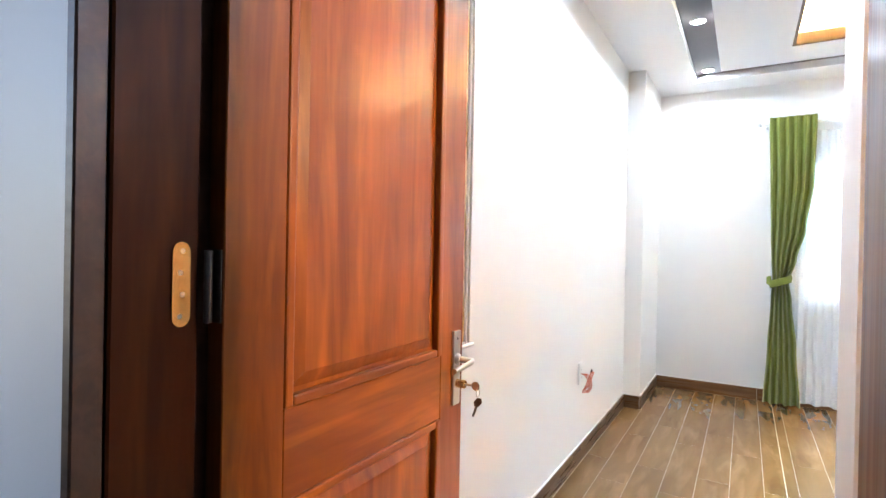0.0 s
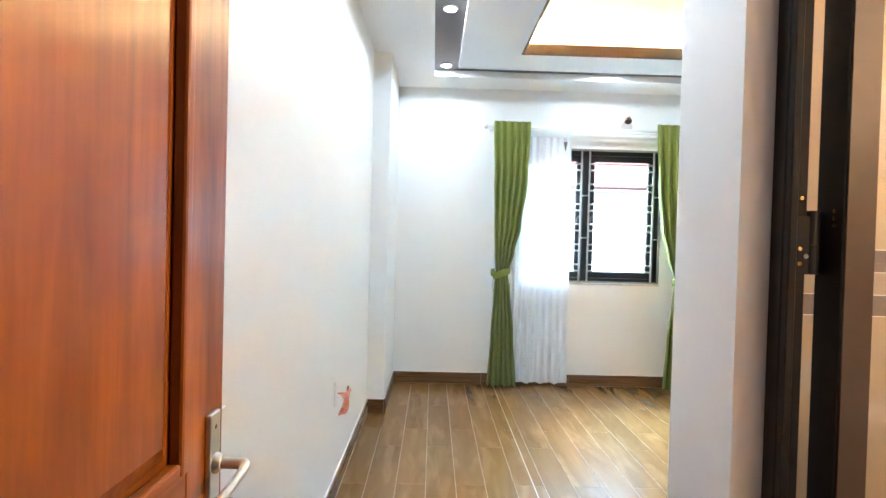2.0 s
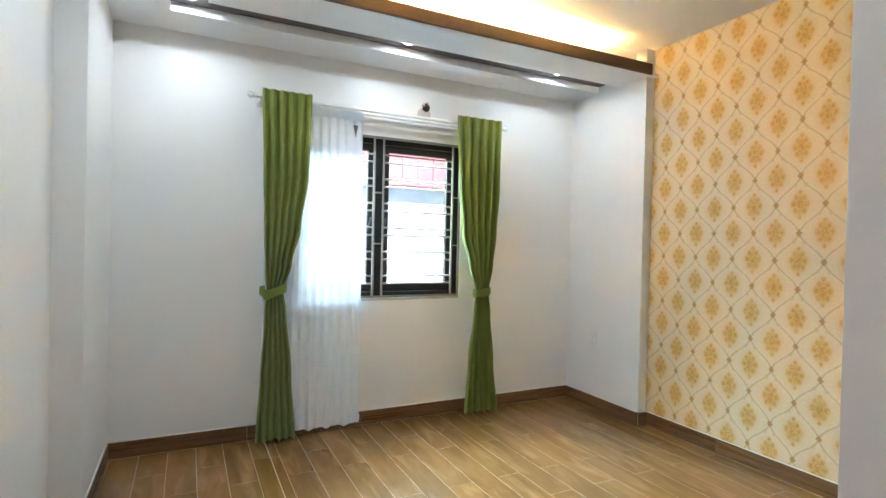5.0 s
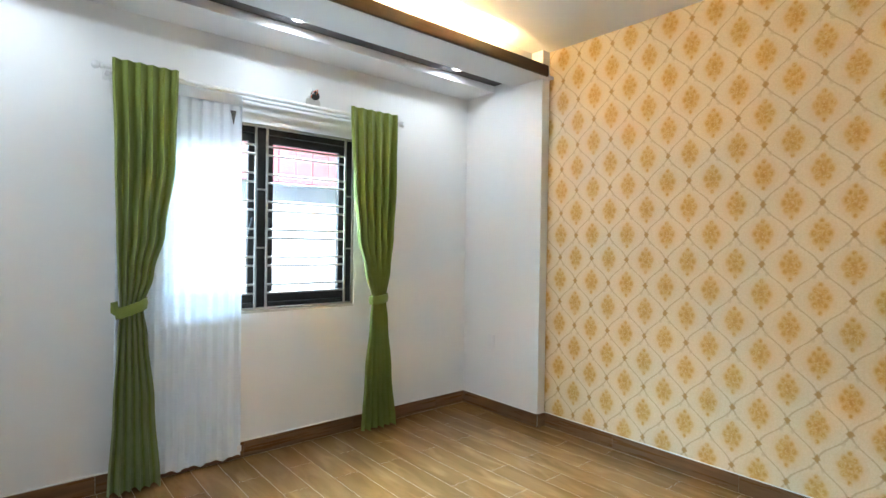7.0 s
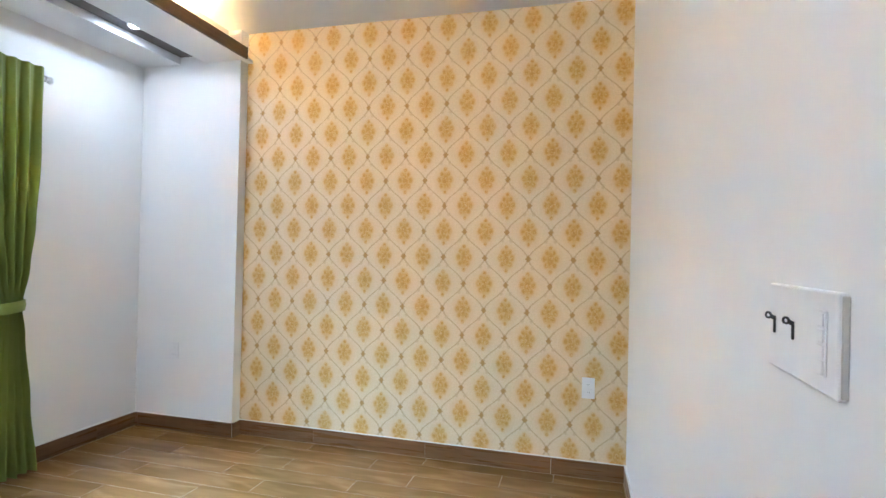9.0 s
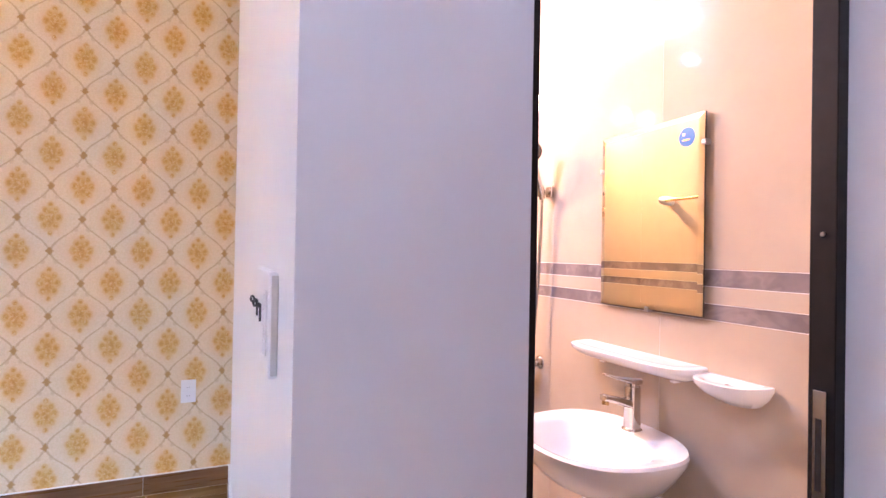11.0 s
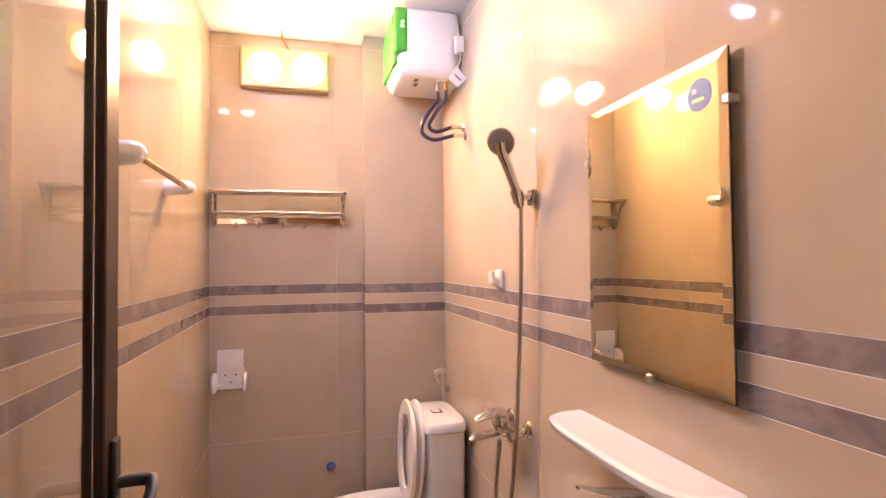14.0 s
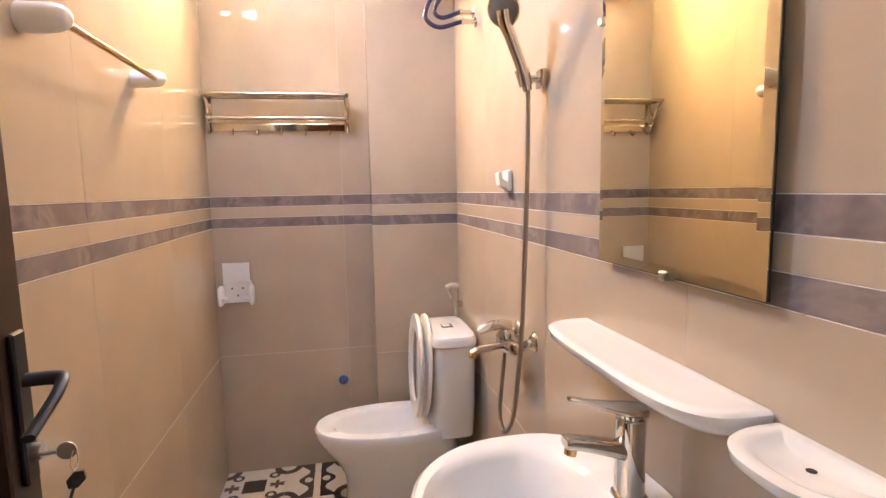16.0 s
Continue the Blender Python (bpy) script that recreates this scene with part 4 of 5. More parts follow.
wall_plate((RX - 0.003, 2.16, 0.563), (-1, 0, 0), 0.078, 0.13, "white double socket plate on the wallpaper")
wall_plate((PX_R, 5.19, 0.60), (-1, 0, 0), 0.078, 0.13, "white socket plate on the white pier")
sl = wall_plate((LX, 3.345, 0.545), (1, 0, 0), 0.078, 0.13, "white blank plate with a coiled orange wire")
for k in range(3):
    ox = LX + 0.02 + 0.008 * k
    part("wire", tube(bmesh.new(), smooth_line([(LX + 0.009, 3.35, 0.54), (ox + 0.015, 3.34 + 0.01 * k, 0.535), (ox + 0.03, 3.385, 0.47), (ox + 0.01, 3.40 - 0.01 * k, 0.425), (ox, 3.345, 0.43 + 0.01 * k), (ox + 0.02, 3.34, 0.475), (ox + 0.03, 3.40, 0.53), (ox + 0.032, 3.42, 0.545)]), 0.0028, 8), M["orange"], sl, "", True)
part("wire_end", tube(bmesh.new(), [(LX + 0.05, 3.415, 0.54), (LX + 0.053, 3.43, 0.555)], 0.005, 8), M["dark"], sl)

sw = thing("switch_panel", (0.405, SY, 1.23), "white wall panel of switches with two black clips", "light switch")
part("plate", one(0.308, 0.533, SY, SY + 0.011, 1.230, 1.358, 0.003, 2), M["plastic"], sw)
part("side_strip", one(0.305, 0.3078, SY, SY + 0.008, 1.234, 1.354, 0.001), M["steel"], sw)
ins = part("insert", one(0.334, 0.362, SY + 0.011, SY + 0.0135, 1.252, 1.334, 0.0015), M["plastic"], sw)
for k in range(4):
    part("button", one(0.337, 0.353, SY + 0.0135, SY + 0.0155, 1.255 + k * 0.0195, 1.272 + k * 0.0195, 0.001), M["plastic"], ins)
for kx in (0.436, 0.506):
    cl = part("clip", one(kx - 0.0026, kx + 0.0026, SY + 0.011, SY + 0.014, 1.283, 1.309, 0.001), M["dark"], sw, "black plastic clip")
    part("clip_arm", tube(bmesh.new(), [(kx, SY + 0.012, 1.305), (kx + 0.003, SY + 0.017, 1.308)], 0.0032, 8), M["dark"], cl, "", True)
    loop = [(kx + 0.006 + 0.0045 * math.cos(u2), SY + 0.019 + 0.002 * math.cos(u2), 1.309 + 0.0042 * math.sin(u2)) for u2 in (2 * math.pi * q / 14 for q in range(15))]
    part("clip_loop", tube(bmesh.new(), loop, 0.0018, 6), M["dark"], cl, "", True)

# ---- bathroom door: black aluminium frame, glazed leaf folded back inside ----
bf = thing("door_frame", (CX + 0.085, 1.32, -0.03), "black aluminium bathroom door frame", "door frame", "", "structure")
FX0, FX1, FW = 0.222, 0.268, 0.03
part("jamb", one(FX0, FX1, DY1 - 0.036, DY1, -0.03, DTOP, 0.002), M["black"], bf)
part("jamb", one(FX0, FX1, DY0, DY0 + FW, -0.03, DTOP, 0.002), M["black"], bf)
part("head", one(FX0, FX1, DY0 + FW, DY1 - 0.036, DTOP - 0.035, DTOP, 0.002), M["black"], bf)
part("stop", one(FX0 + 0.002, FX0 + 0.018, DY1 - 0.052, DY1 - 0.036, -0.03, DTOP - 0.035, 0.002), M["black"], bf)
sp = part("strike_plate", one(0.236, 0.258, DY0 + FW, DY0 + FW + 0.0025, 0.93, 1.15, 0.001), M["steel"], bf, "steel strike plate")
part("strike_hole", one(0.242, 0.253, DY0 + FW + 0.0025, DY0 + FW + 0.003, 0.97, 1.10), M["hole"], sp)
part("screw", lathe(bmesh.new(), (0.245, DY0 + FW, 1.43), (0, 1, 0), [(0, 0.0045), (0.002, 0.004), (0.0022, 0.0)], 10), M["steel"], bf)
for hz in (0.35, 1.30, 1.98):
    hg = part("hinge", lathe(bmesh.new(), (0.283, 1.640, hz), (0, 0, 1), [(0, 0.011), (0.055, 0.011), (0.0555, 0.009), (0.0565, 0.009), (0.057, 0.011), (0.12, 0.011)], 14), M["dark"], bf, "black barrel hinge", True)
    part("hinge_block", one(0.269, 0.3065, 1.648, 1.672, hz, hz + 0.12, 0.002), M["black"], hg)
    part("hinge_flap", one(FX1 - 0.04, FX1 + 0.004, DY1 - 0.039, DY1 - 0.0362, hz, hz + 0.11, 0.001), M["black"], hg)
    for sx, q in ((0.254, 0.02), (0.254, 0.048), (0.266, 0.034), (0.254, 0.143)):
        part("screw", lathe(bmesh.new(), (sx, DY1 - 0.039, hz + q), (0, -1, 0), [(0, 0.0048), (0.0015, 0.004), (0.0018, 0.0022), (0.0008, 0.0018), (0.0008, 0.0)], 12), M["brass"] if sx < 0.26 else M["steel"], hg)

lf = thing("door_2", (0.285, 1.640, -0.02), "open bathroom door leaf, bronze aluminium round clear glass", "door", "", "structure")
LW, LT = 0.745, 0.036
ORIGIN[lf.name] = Vector((0, 0, 0))
z0, z1 = 0.0, 2.10
hst = part("stile", loft(bmesh.new(), [[Vector(c + (z,)) for c in ((0.022, LT / 2), (0.022, -0.040), (0.024, -0.042), (0.086, -0.042), (0.088, -0.040), (0.088, LT / 2))] for z in (z0, z1)]), M["black"], lf)
for bz in (1.413, 1.4255, 1.438):
    part("bolt", lathe(bmesh.new(), (0.022, -0.023, bz), (-1, 0, 0), [(0, 0.0048), (0.0012, 0.0046), (0.0016, 0.0034), (0.0008, 0.0026), (0.0008, 0.0)], 16), M["brass"], hst)
part("face_strip", one(0.026, 0.084, -0.0445, -0.0422, z0, z1, 0.001), M["brownal"], hst, "brown face of the hinge stile")
part("stile", one(LW - 0.075, LW, -LT / 2, LT / 2, z0, z1, 0.003), M["brownal"], lf)
for a, c in ((0, 0.09), (0.80, 0.88), (2.02, 2.10)):
    part("rail", one(0.0885, LW - 0.0755, -LT / 2, LT / 2, a, c, 0.003), M["brownal"], lf)
part("panel", one(0.089, LW - 0.076, -0.006, 0.006, 0.09, 0.80), M["brownal"], lf)
part("pane", one(0.089, LW - 0.076, -0.003, 0.003, 0.88, 2.02), M["glass"], lf)
bh = part("door_handle", one(LW - 0.052, LW - 0.018, -LT / 2 - 0.009, -LT / 2, 0.98, 1.20, 0.003), M["dark"], lf, "black lever handle")
part("lever", tube(bmesh.new(), smooth_line([(LW - 0.035, -LT / 2 - 0.008, 1.13), (LW - 0.035, -LT / 2 - 0.045, 1.13), (LW - 0.045, -LT / 2 - 0.058, 1.128), (LW - 0.075, -LT / 2 - 0.06, 1.115), (LW - 0.135, -LT / 2 - 0.052, 1.085)]), 0.011, 12, 0.6), M["dark"], bh, "", True)
part("cylinder", lathe(bmesh.new(), (LW - 0.035, -LT / 2 - 0.006, 1.025), (0, -1, 0), [(0, 0.012), (0.016, 0.012), (0.017, 0.0)], 16), M["steel"], bh, "", True)
part("edge_lock", one(LW, LW + 0.002, -0.011, 0.011, 0.98, 1.20), M["steel"], lf)
lf.rotation_euler = (0, 0, radians(4.2))
key_pair((0.985, 1.652, 1.005), (0.07, -1, 0), "steel keys hanging in the bathroom door lock")

# ---- bathroom things ----
# toilet: one-piece, backed to the mirror wall
TX, TYB = 2.43, 0.675
toi = thing("toilet", (TX, 0.95, -0.03), "white one-piece ceramic toilet with the lid raised", "toilet")
prof = [(-0.03, 0.125, 0.25, 0.30), (0.05, 0.122, 0.245, 0.29), (0.12, 0.125, 0.25, 0.28), (0.19, 0.148, 0.285, 0.27), (0.25, 0.175, 0.335, 0.26), (0.305, 0.188, 0.368, 0.26), (0.335, 0.190, 0.372, 0.26), (0.345, 0.184, 0.365, 0.255), (0.341, 0.132, 0.300, 0.17), (0.33, 0.122, 0.288, 0.158), (0.27, 0.105, 0.25, 0.14), (0.20, 0.06, 0.13, 0.09), (0.195, 0.005, 0.01, 0.01)]
part("bowl", loft(bmesh.new(), [egg(TX, 1.00, z, rx, f, bk) for z, rx, f, bk in prof]), M["ceramic"], toi, "", True)
part("cistern", loft(bmesh.new(), [egg(TX, TYB + 0.098, z, rx, ry, ry, 32, 5.0) for z, rx, ry in ((0.30, 0.16, 0.09), (0.42, 0.182, 0.094), (0.60, 0.186, 0.096), (0.705, 0.188, 0.097))]), M["ceramic"], toi, "", True)
cl = part("cistern_lid", loft(bmesh.new(), [egg(TX, TYB + 0.100, z, rx, ry, ry, 32, 5.0) for z, rx, ry in ((0.707, 0.190, 0.099), (0.712, 0.196, 0.104), (0.735, 0.196, 0.104), (0.750, 0.186, 0.096), (0.754, 0.16, 0.075))]), M["ceramic"], toi, "", True)
part("flush_button", one(TX - 0.030, TX + 0.030, TYB + 0.075, TYB + 0.125, 0.752, 0.7565, 0.002), M["dark"], cl, "black and chrome flush button")
part("button_face", one(TX - 0.020, TX + 0.020, TYB + 0.086, TYB + 0.122, 0.7565, 0.7585, 0.001), M["ceramic"], cl)


def standing(rx, ry, z, hinge_y, lean, drop=0.0):
    """A ring of a raised seat: egg shape stood up at the hinge and leaned back."""
    out = []
    for q in egg(0, 0, 0, rx, ry, ry, 36, 2.25):
        h = q.y + ry
        out.append(Vector((TX + q.x, hinge_y - h * math.sin(lean) + z * math.cos(lean), 0.362 + drop + h * math.cos(lean) + z * math.sin(lean))))
    return out


lid_rings = [standing(0.178, 0.222, 0.0, 0.887, 0.06), standing(0.186, 0.228, 0.006, 0.887, 0.06, -0.006), standing(0.184, 0.226, 0.018, 0.887, 0.06, -0.004), standing(0.165, 0.207, 0.022, 0.887, 0.06, 0.014)]
part("lid", loft(bmesh.new(), lid_rings), M["plastic"], toi, "raised white plastic lid", True)
seat = [standing(0.184, 0.224, 0.028, 0.892, 0.04), standing(0.188, 0.228, 0.036, 0.892, 0.04, -0.004), standing(0.184, 0.224, 0.046, 0.892, 0.04), standing(0.128, 0.165, 0.044, 0.892, 0.04, 0.06), standing(0.122, 0.158, 0.036, 0.892, 0.04, 0.066), standing(0.128, 0.165, 0.028, 0.892, 0.04, 0.06)]
part("seat", loft(bmesh.new(), seat, closed=True), M["plastic"], toi, "raised white plastic seat ring", True)
for s in (-0.075, 0.075):
    part("seat_hinge", tube(bmesh.new(), [(TX + s - 0.02, 0.897, 0.357), (TX + s + 0.02, 0.897, 0.357)], 0.014, 10), M["plastic"], toi, "", True)

# wash basin on a half pedestal
BXC = 0.985
ba = thing("wash_basin", (BXC, BS, 0.42), "white glazed wall-hung wash basin", "wash basin")


def basin_ring(z, rx, f, cy=0.86, power=2.4, shift_x=0.0, back=0.195):
    return [Vector((p.x + shift_x, max(p.y, BS + 0.002), p.z)) for p in egg(BXC, cy, z, rx, f, back, 44, power)]


rows = [basin_ring(0.60, 0.06, 0.08, 0.80), basin_ring(0.645, 0.13, 0.14, 0.82), basin_ring(0.70, 0.20, 0.20), basin_ring(0.755, 0.245, 0.245), basin_ring(0.79, 0.268, 0.262), basin_ring(0.808, 0.272, 0.266), basin_ring(0.815, 0.265, 0.258),
        [Vector((p.x, max(p.y, BS + 0.11), p.z)) for p in basin_ring(0.812, 0.225, 0.222, 0.885, 2.4, 0, 0.13)],
        basin_ring(0.795, 0.205, 0.205, 0.895, 2.3, 0, 0.115), basin_ring(0.74, 0.17, 0.17, 0.895, 2.2, 0, 0.10), basin_ring(0.69, 0.10, 0.11, 0.895, 2.1, 0, 0.075), basin_ring(0.672, 0.022, 0.022, 0.885, 2.0, 0, 0.022), basin_ring(0.670, 0.003, 0.003, 0.885, 2.0, 0, 0.003)]
part("bowl", loft(bmesh.new(), rows), M["ceramic"], ba, "", True)
part("half_pedestal", loft(bmesh.new(), [basin_ring(z, rx, f, 0.79, 2.6, 0, 0.13) for z, rx, f in ((0.40, 0.06, 0.05), (0.46, 0.085, 0.085), (0.58, 0.10, 0.11), (0.66, 0.12, 0.13))]), M["ceramic"], ba, "", True)
part("overflow", lathe(bmesh.new(), (0.99, 0.782, 0.775), (0, 1, 0.25), [(0, 0.011), (0.003, 0.010), (0.0035, 0.0)], 14), M["hole"], ba, "dark overflow hole")
part("drain", lathe(bmesh.new(), (BXC, 0.885, 0.6705), (0, 0, 1), [(0, 0.024), (0.004, 0.022), (0.004, 0.014), (0.003, 0.0)], 18), M["chrome"], ba, "", True)

tap = thing("basin_tap", (0.99, 0.735, 0.812), "chrome single-lever basin mixer tap", "tap")
part("body", loft(bmesh.new(), [egg(0.99, 0.735, z, r, r, r, 24, 3.0) for z, r in ((0.810, 0.030), (0.816, 0.029), (0.820, 0.0245), (0.88, 0.023), (0.945, 0.0235), (0.956, 0.0225), (0.958, 0.020))]), M["chrome"], tap, "", True)
part("cartridge_cap", lathe(bmesh.new(), (0.99, 0.735, 0.957), (0, 0, 1), [(0, 0.019), (0.008, 0.019), (0.012, 0.015)], 20), M["chrome"], tap, "", True)


def bar_section(x, y, z, hw, hh, n=20):
    """Rounded rectangular section across a bar that runs along y."""
    out = []
    for k in range(n):
        a = 2 * math.pi * k / n
        c, s = math.cos(a), math.sin(a)
        out.append(Vector((x + hw * math.copysign(abs(c) ** 0.6, c), y, z + hh * math.copysign(abs(s) ** 0.6, s))))
    return out


part("spout", loft(bmesh.new(), [bar_section(0.99 - 0.05 * (y - 0.74), y, z, hw, hh) for y, z, hw, hh in ((0.740, 0.896, 0.0195, 0.016), (0.775, 0.908, 0.0190, 0.0145), (0.815, 0.920, 0.0180, 0.0125), (0.850, 0.929, 0.0170, 0.011), (0.861, 0.930, 0.0160, 0.010), (0.863, 0.930, 0.0140, 0.008))]), M["chrome"], tap, "", True)
part("aerator", lathe(bmesh.new(), (0.985, 0.848, 0.924), (0, 0.2, -1), [(0, 0.011), (0.018, 0.011), (0.019, 0.008), (0.0192, 0)], 16), M["brass"], tap, "", True)
part("lever", loft(bmesh.new(), [bar_section(0.99 + 0.04 * (y - 0.72), y, z, hw, hh) for y, z, hw, hh in ((0.708, 0.970, 0.012, 0.006), (0.712, 0.971, 0.0205, 0.0110), (0.745, 0.974, 0.0215, 0.0115), (0.775, 0.981, 0.018, 0.008), (0.815, 0.991, 0.0125, 0.005), (0.845, 1.000, 0.009, 0.004), (0.850, 1.001, 0.007, 0.003))]), M["chrome"], tap, "", True)

# ceramic shelf and soap dish
sh = thing("ceramic_shelf", (1.05, BS, 1.03), "long white ceramic wall shelf", "shelf")


def shelf_ring(cx, z, hw, d, power=4.0, n=30, lip=0.0):
    """A ring flat against the wall behind and rounded in front."""
    ex = 2 / power
    out = []
    for k in range(n + 1):
        a = math.pi * k / n
        out.append(Vector((cx + hw * math.copysign(abs(math.cos(a)) ** ex, math.cos(a)), BS + 0.004 + lip + (d - lip) * math.sin(a) ** ex, z)))
    return out + [Vector((cx - hw, BS + 0.001 + lip, z)), Vector((cx + hw, BS + 0.001 + lip, z))]


part("tray", loft(bmesh.new(), [shelf_ring(1.037, 1.005, 0.225, 0.06), shelf_ring(1.037, 1.022, 0.258, 0.105), shelf_ring(1.037, 1.040, 0.271, 0.128), shelf_ring(1.037, 1.054, 0.273, 0.131), shelf_ring(1.037, 1.058, 0.267, 0.125), shelf_ring(1.037, 1.0585, 0.258, 0.116, 4.0, 30, 0.005), shelf_ring(1.037, 1.0570, 0.245, 0.105, 4.0, 30, 0.009), shelf_ring(1.037, 1.0563, 0.215, 0.09, 4.0, 30, 0.015)]), M["ceramic"], sh, "", True)
for sx in (0.87, 1.20):
    part("support", one(sx - 0.010, sx + 0.010, BS, BS + 0.03, 0.990, 1.006, 0.003), M["ceramic"], sh)
so = thing("soap_dish", (0.665, BS, 1.0), "small white ceramic wall soap dish", "soap dish")
part("bowl", loft(bmesh.new(), [shelf_ring(0.66, 0.985, 0.06, 0.05, 2.6), shelf_ring(0.66, 1.01, 0.085, 0.09, 2.6), shelf_ring(0.66, 1.035, 0.098, 0.118, 2.6), shelf_ring(0.66, 1.046, 0.098, 0.120, 2.6), shelf_ring(0.66, 1.047, 0.090, 0.112, 2.6), shelf_ring(0.66, 1.0475, 0.082, 0.104, 2.6, 30, 0.010), shelf_ring(0.66, 1.044, 0.072, 0.094, 2.6, 30, 0.016), shelf_ring(0.66, 1.037, 0.060, 0.082, 2.6, 30, 0.024), shelf_ring(0.66, 1.0345, 0.035, 0.055, 2.6, 30, 0.032)]), M["ceramic"], so, "", True)
part("drain_hole", lathe(bmesh.new(), (0.665, BS + 0.045, 1.0347), (0, 0, 1), [(0, 0.006), (0.0006, 0.006), (0.0007, 0.0)], 10), M["hole"], so)

# bevelled mirror on steel clips
MX0, MX1, MZ0, MZ1 = 0.770, 1.219, 1.208, 1.822
mi = thing("wall_mirror", ((MX0 + MX1) / 2, BS, MZ0), "rectangular wall mirror with a polished slanted rim", "mirror")
part("backing", one(MX0, MX1, BS + 0.012, BS + 0.016, MZ0, MZ1), M["dark"], mi)


def mir_ring(i, y):
    return [(MX0 + i, y, MZ0 + i), (MX1 - i, y, MZ0 + i), (MX1 - i, y, MZ1 - i), (MX0 + i, y, MZ1 - i)]


part("glass", loft(bmesh.new(), [mir_ring(0, BS + 0.0165), mir_ring(0, BS + 0.0185), mir_ring(0.018, BS + 0.0215), mir_ring(0.0181, BS + 0.0215)]), M["mirror"], mi)
for cxx, cz in ((0.99, MZ0), (MX0, 1.73), (MX1, 1.70)):
    part("clip", one(cxx - 0.008, cxx + 0.008, BS, BS + 0.025, cz - 0.008, cz + 0.008, 0.002), M["steel"], mi)
st = part("sticker", lathe(bmesh.new(), (0.832, BS + 0.0217, 1.755), (0, 1, 0), [(0, 0.030), (0.0006, 0.030), (0.0007, 0.0)], 24), M["blue"], mi, "round blue maker's sticker")
part("sticker_bar", one(0.820, 0.848, BS + 0.0225, BS + 0.0229, 1.744, 1.749), M["brass"], st)
part("sticker_bar", one(0.838, 0.848, BS + 0.0225, BS + 0.0229, 1.760, 1.768), M["paper"], st)

# shower: bracket, hand shower, hose, wall mixer
shw = thing("hand_shower", (1.575, BS, 1.66), "chrome hand shower in its wall bracket", "shower")
part("bracket", one(1.553, 1.595, BS, BS + 0.018, 1.635, 1.685, 0.004, 2), M["chrome"], shw)
part("cradle", lathe(bmesh.new(), (1.578, BS + 0.052, 1.640), (-0.05, 0.28, 1), [(0, 0.013), (0.0, 0.018), (0.045, 0.021), (0.045, 0.015)], 16), M["chrome"], shw, "", True)
part("cradle_arm", tube(bmesh.new(), [(1.574, BS + 0.015, 1.66), (1.578, BS + 0.045, 1.66)], 0.011, 10), M["chrome"], shw, "", True)
part("handle", tube(bmesh.new(), smooth_line([(1.580, BS + 0.046, 1.628), (1.576, BS + 0.062, 1.68), (1.566, BS + 0.095, 1.755), (1.556, BS + 0.118, 1.80), (1.548, BS + 0.125, 1.828)]), [0.0125, 0.0155, 0.0175, 0.022], 14), M["chrome"], shw, "", True)
hdp = part("spray_head", lathe(bmesh.new(), (1.553, BS + 0.118, 1.832), (-0.62, 0.55, -0.42), [(-0.018, 0.0), (-0.016, 0.028), (0.0, 0.043), (0.012, 0.046), (0.015, 0.043)], 24), M["chrome"], shw, "", True)
dirv = Vector((-0.62, 0.55, -0.42)).normalized()
part("spray_face", lathe(bmesh.new(), Vector((1.553, BS + 0.118, 1.832)) + dirv * 0.0152, dirv, [(0, 0.038), (0.0015, 0.036), (0.002, 0.0)], 24), M["spray"], hdp, "grey nozzle face", True)
part("hose", tube(bmesh.new(), smooth_line([(1.581, BS + 0.045, 1.632), (1.589, BS + 0.042, 1.57), (1.600, BS + 0.040, 1.40), (1.622, BS + 0.040, 1.15), (1.645, BS + 0.042, 0.92), (1.652, BS + 0.05, 0.80), (1.655, BS + 0.062, 0.68), (1.675, BS + 0.075, 0.615), (1.71, BS + 0.082, 0.595), (1.748, BS + 0.080, 0.64), (1.757, BS + 0.070, 0.73), (1.750, BS + 0.062, 0.835)], 8), 0.0068, 10), M["hose"], shw, "braided metal hose", True)

mxr = thing("shower_mixer", (1.72, BS, 0.86), "chrome exposed shower mixer on the wall", "shower mixer")
part("body", tube(bmesh.new(), smooth_line([(1.665, BS + 0.055, 0.875), (1.69, BS + 0.058, 0.875), (1.73, BS + 0.060, 0.875), (1.775, BS + 0.058, 0.875), (1.80, BS + 0.055, 0.875)]), 0.021, 14), M["chrome"], mxr, "", True)
for ex in (1.655, 1.805):
    arm = part("inlet_arm", tube(bmesh.new(), smooth_line([(ex, BS + 0.06, 0.875), (ex, BS + 0.035, 0.88), (ex - 0.01, BS + 0.018, 0.895), (ex - 0.01, BS, 0.898)]), 0.013, 10), M["chrome"], mxr, "", True)
    part("rosette", lathe(bmesh.new(), (ex - 0.01, BS, 0.898), (0, 1, 0), [(0, 0.031), (0.004, 0.030), (0.014, 0.018), (0.016, 0.0)], 18), M["chrome"], arm, "", True)
part("spout", tube(bmesh.new(), smooth_line([(1.73, BS + 0.06, 0.872), (1.725, BS + 0.11, 0.868), (1.715, BS + 0.16, 0.866), (1.71, BS + 0.182, 0.855)]), 0.0125, 12), M["chrome"], mxr, "", True)
part("spout_tip", lathe(bmesh.new(), (1.711, BS + 0.176, 0.862), (0, 0, -1), [(0, 0.013), (0.018, 0.013), (0.019, 0.0)], 12), M["brass"], mxr, "", True)
part("lever_base", lathe(bmesh.new(), (1.735, BS + 0.06, 0.89), (0, 0.1, 1), [(0, 0.026), (0.018, 0.027), (0.032, 0.020), (0.036, 0.0)], 18), M["chrome"], mxr, "", True)
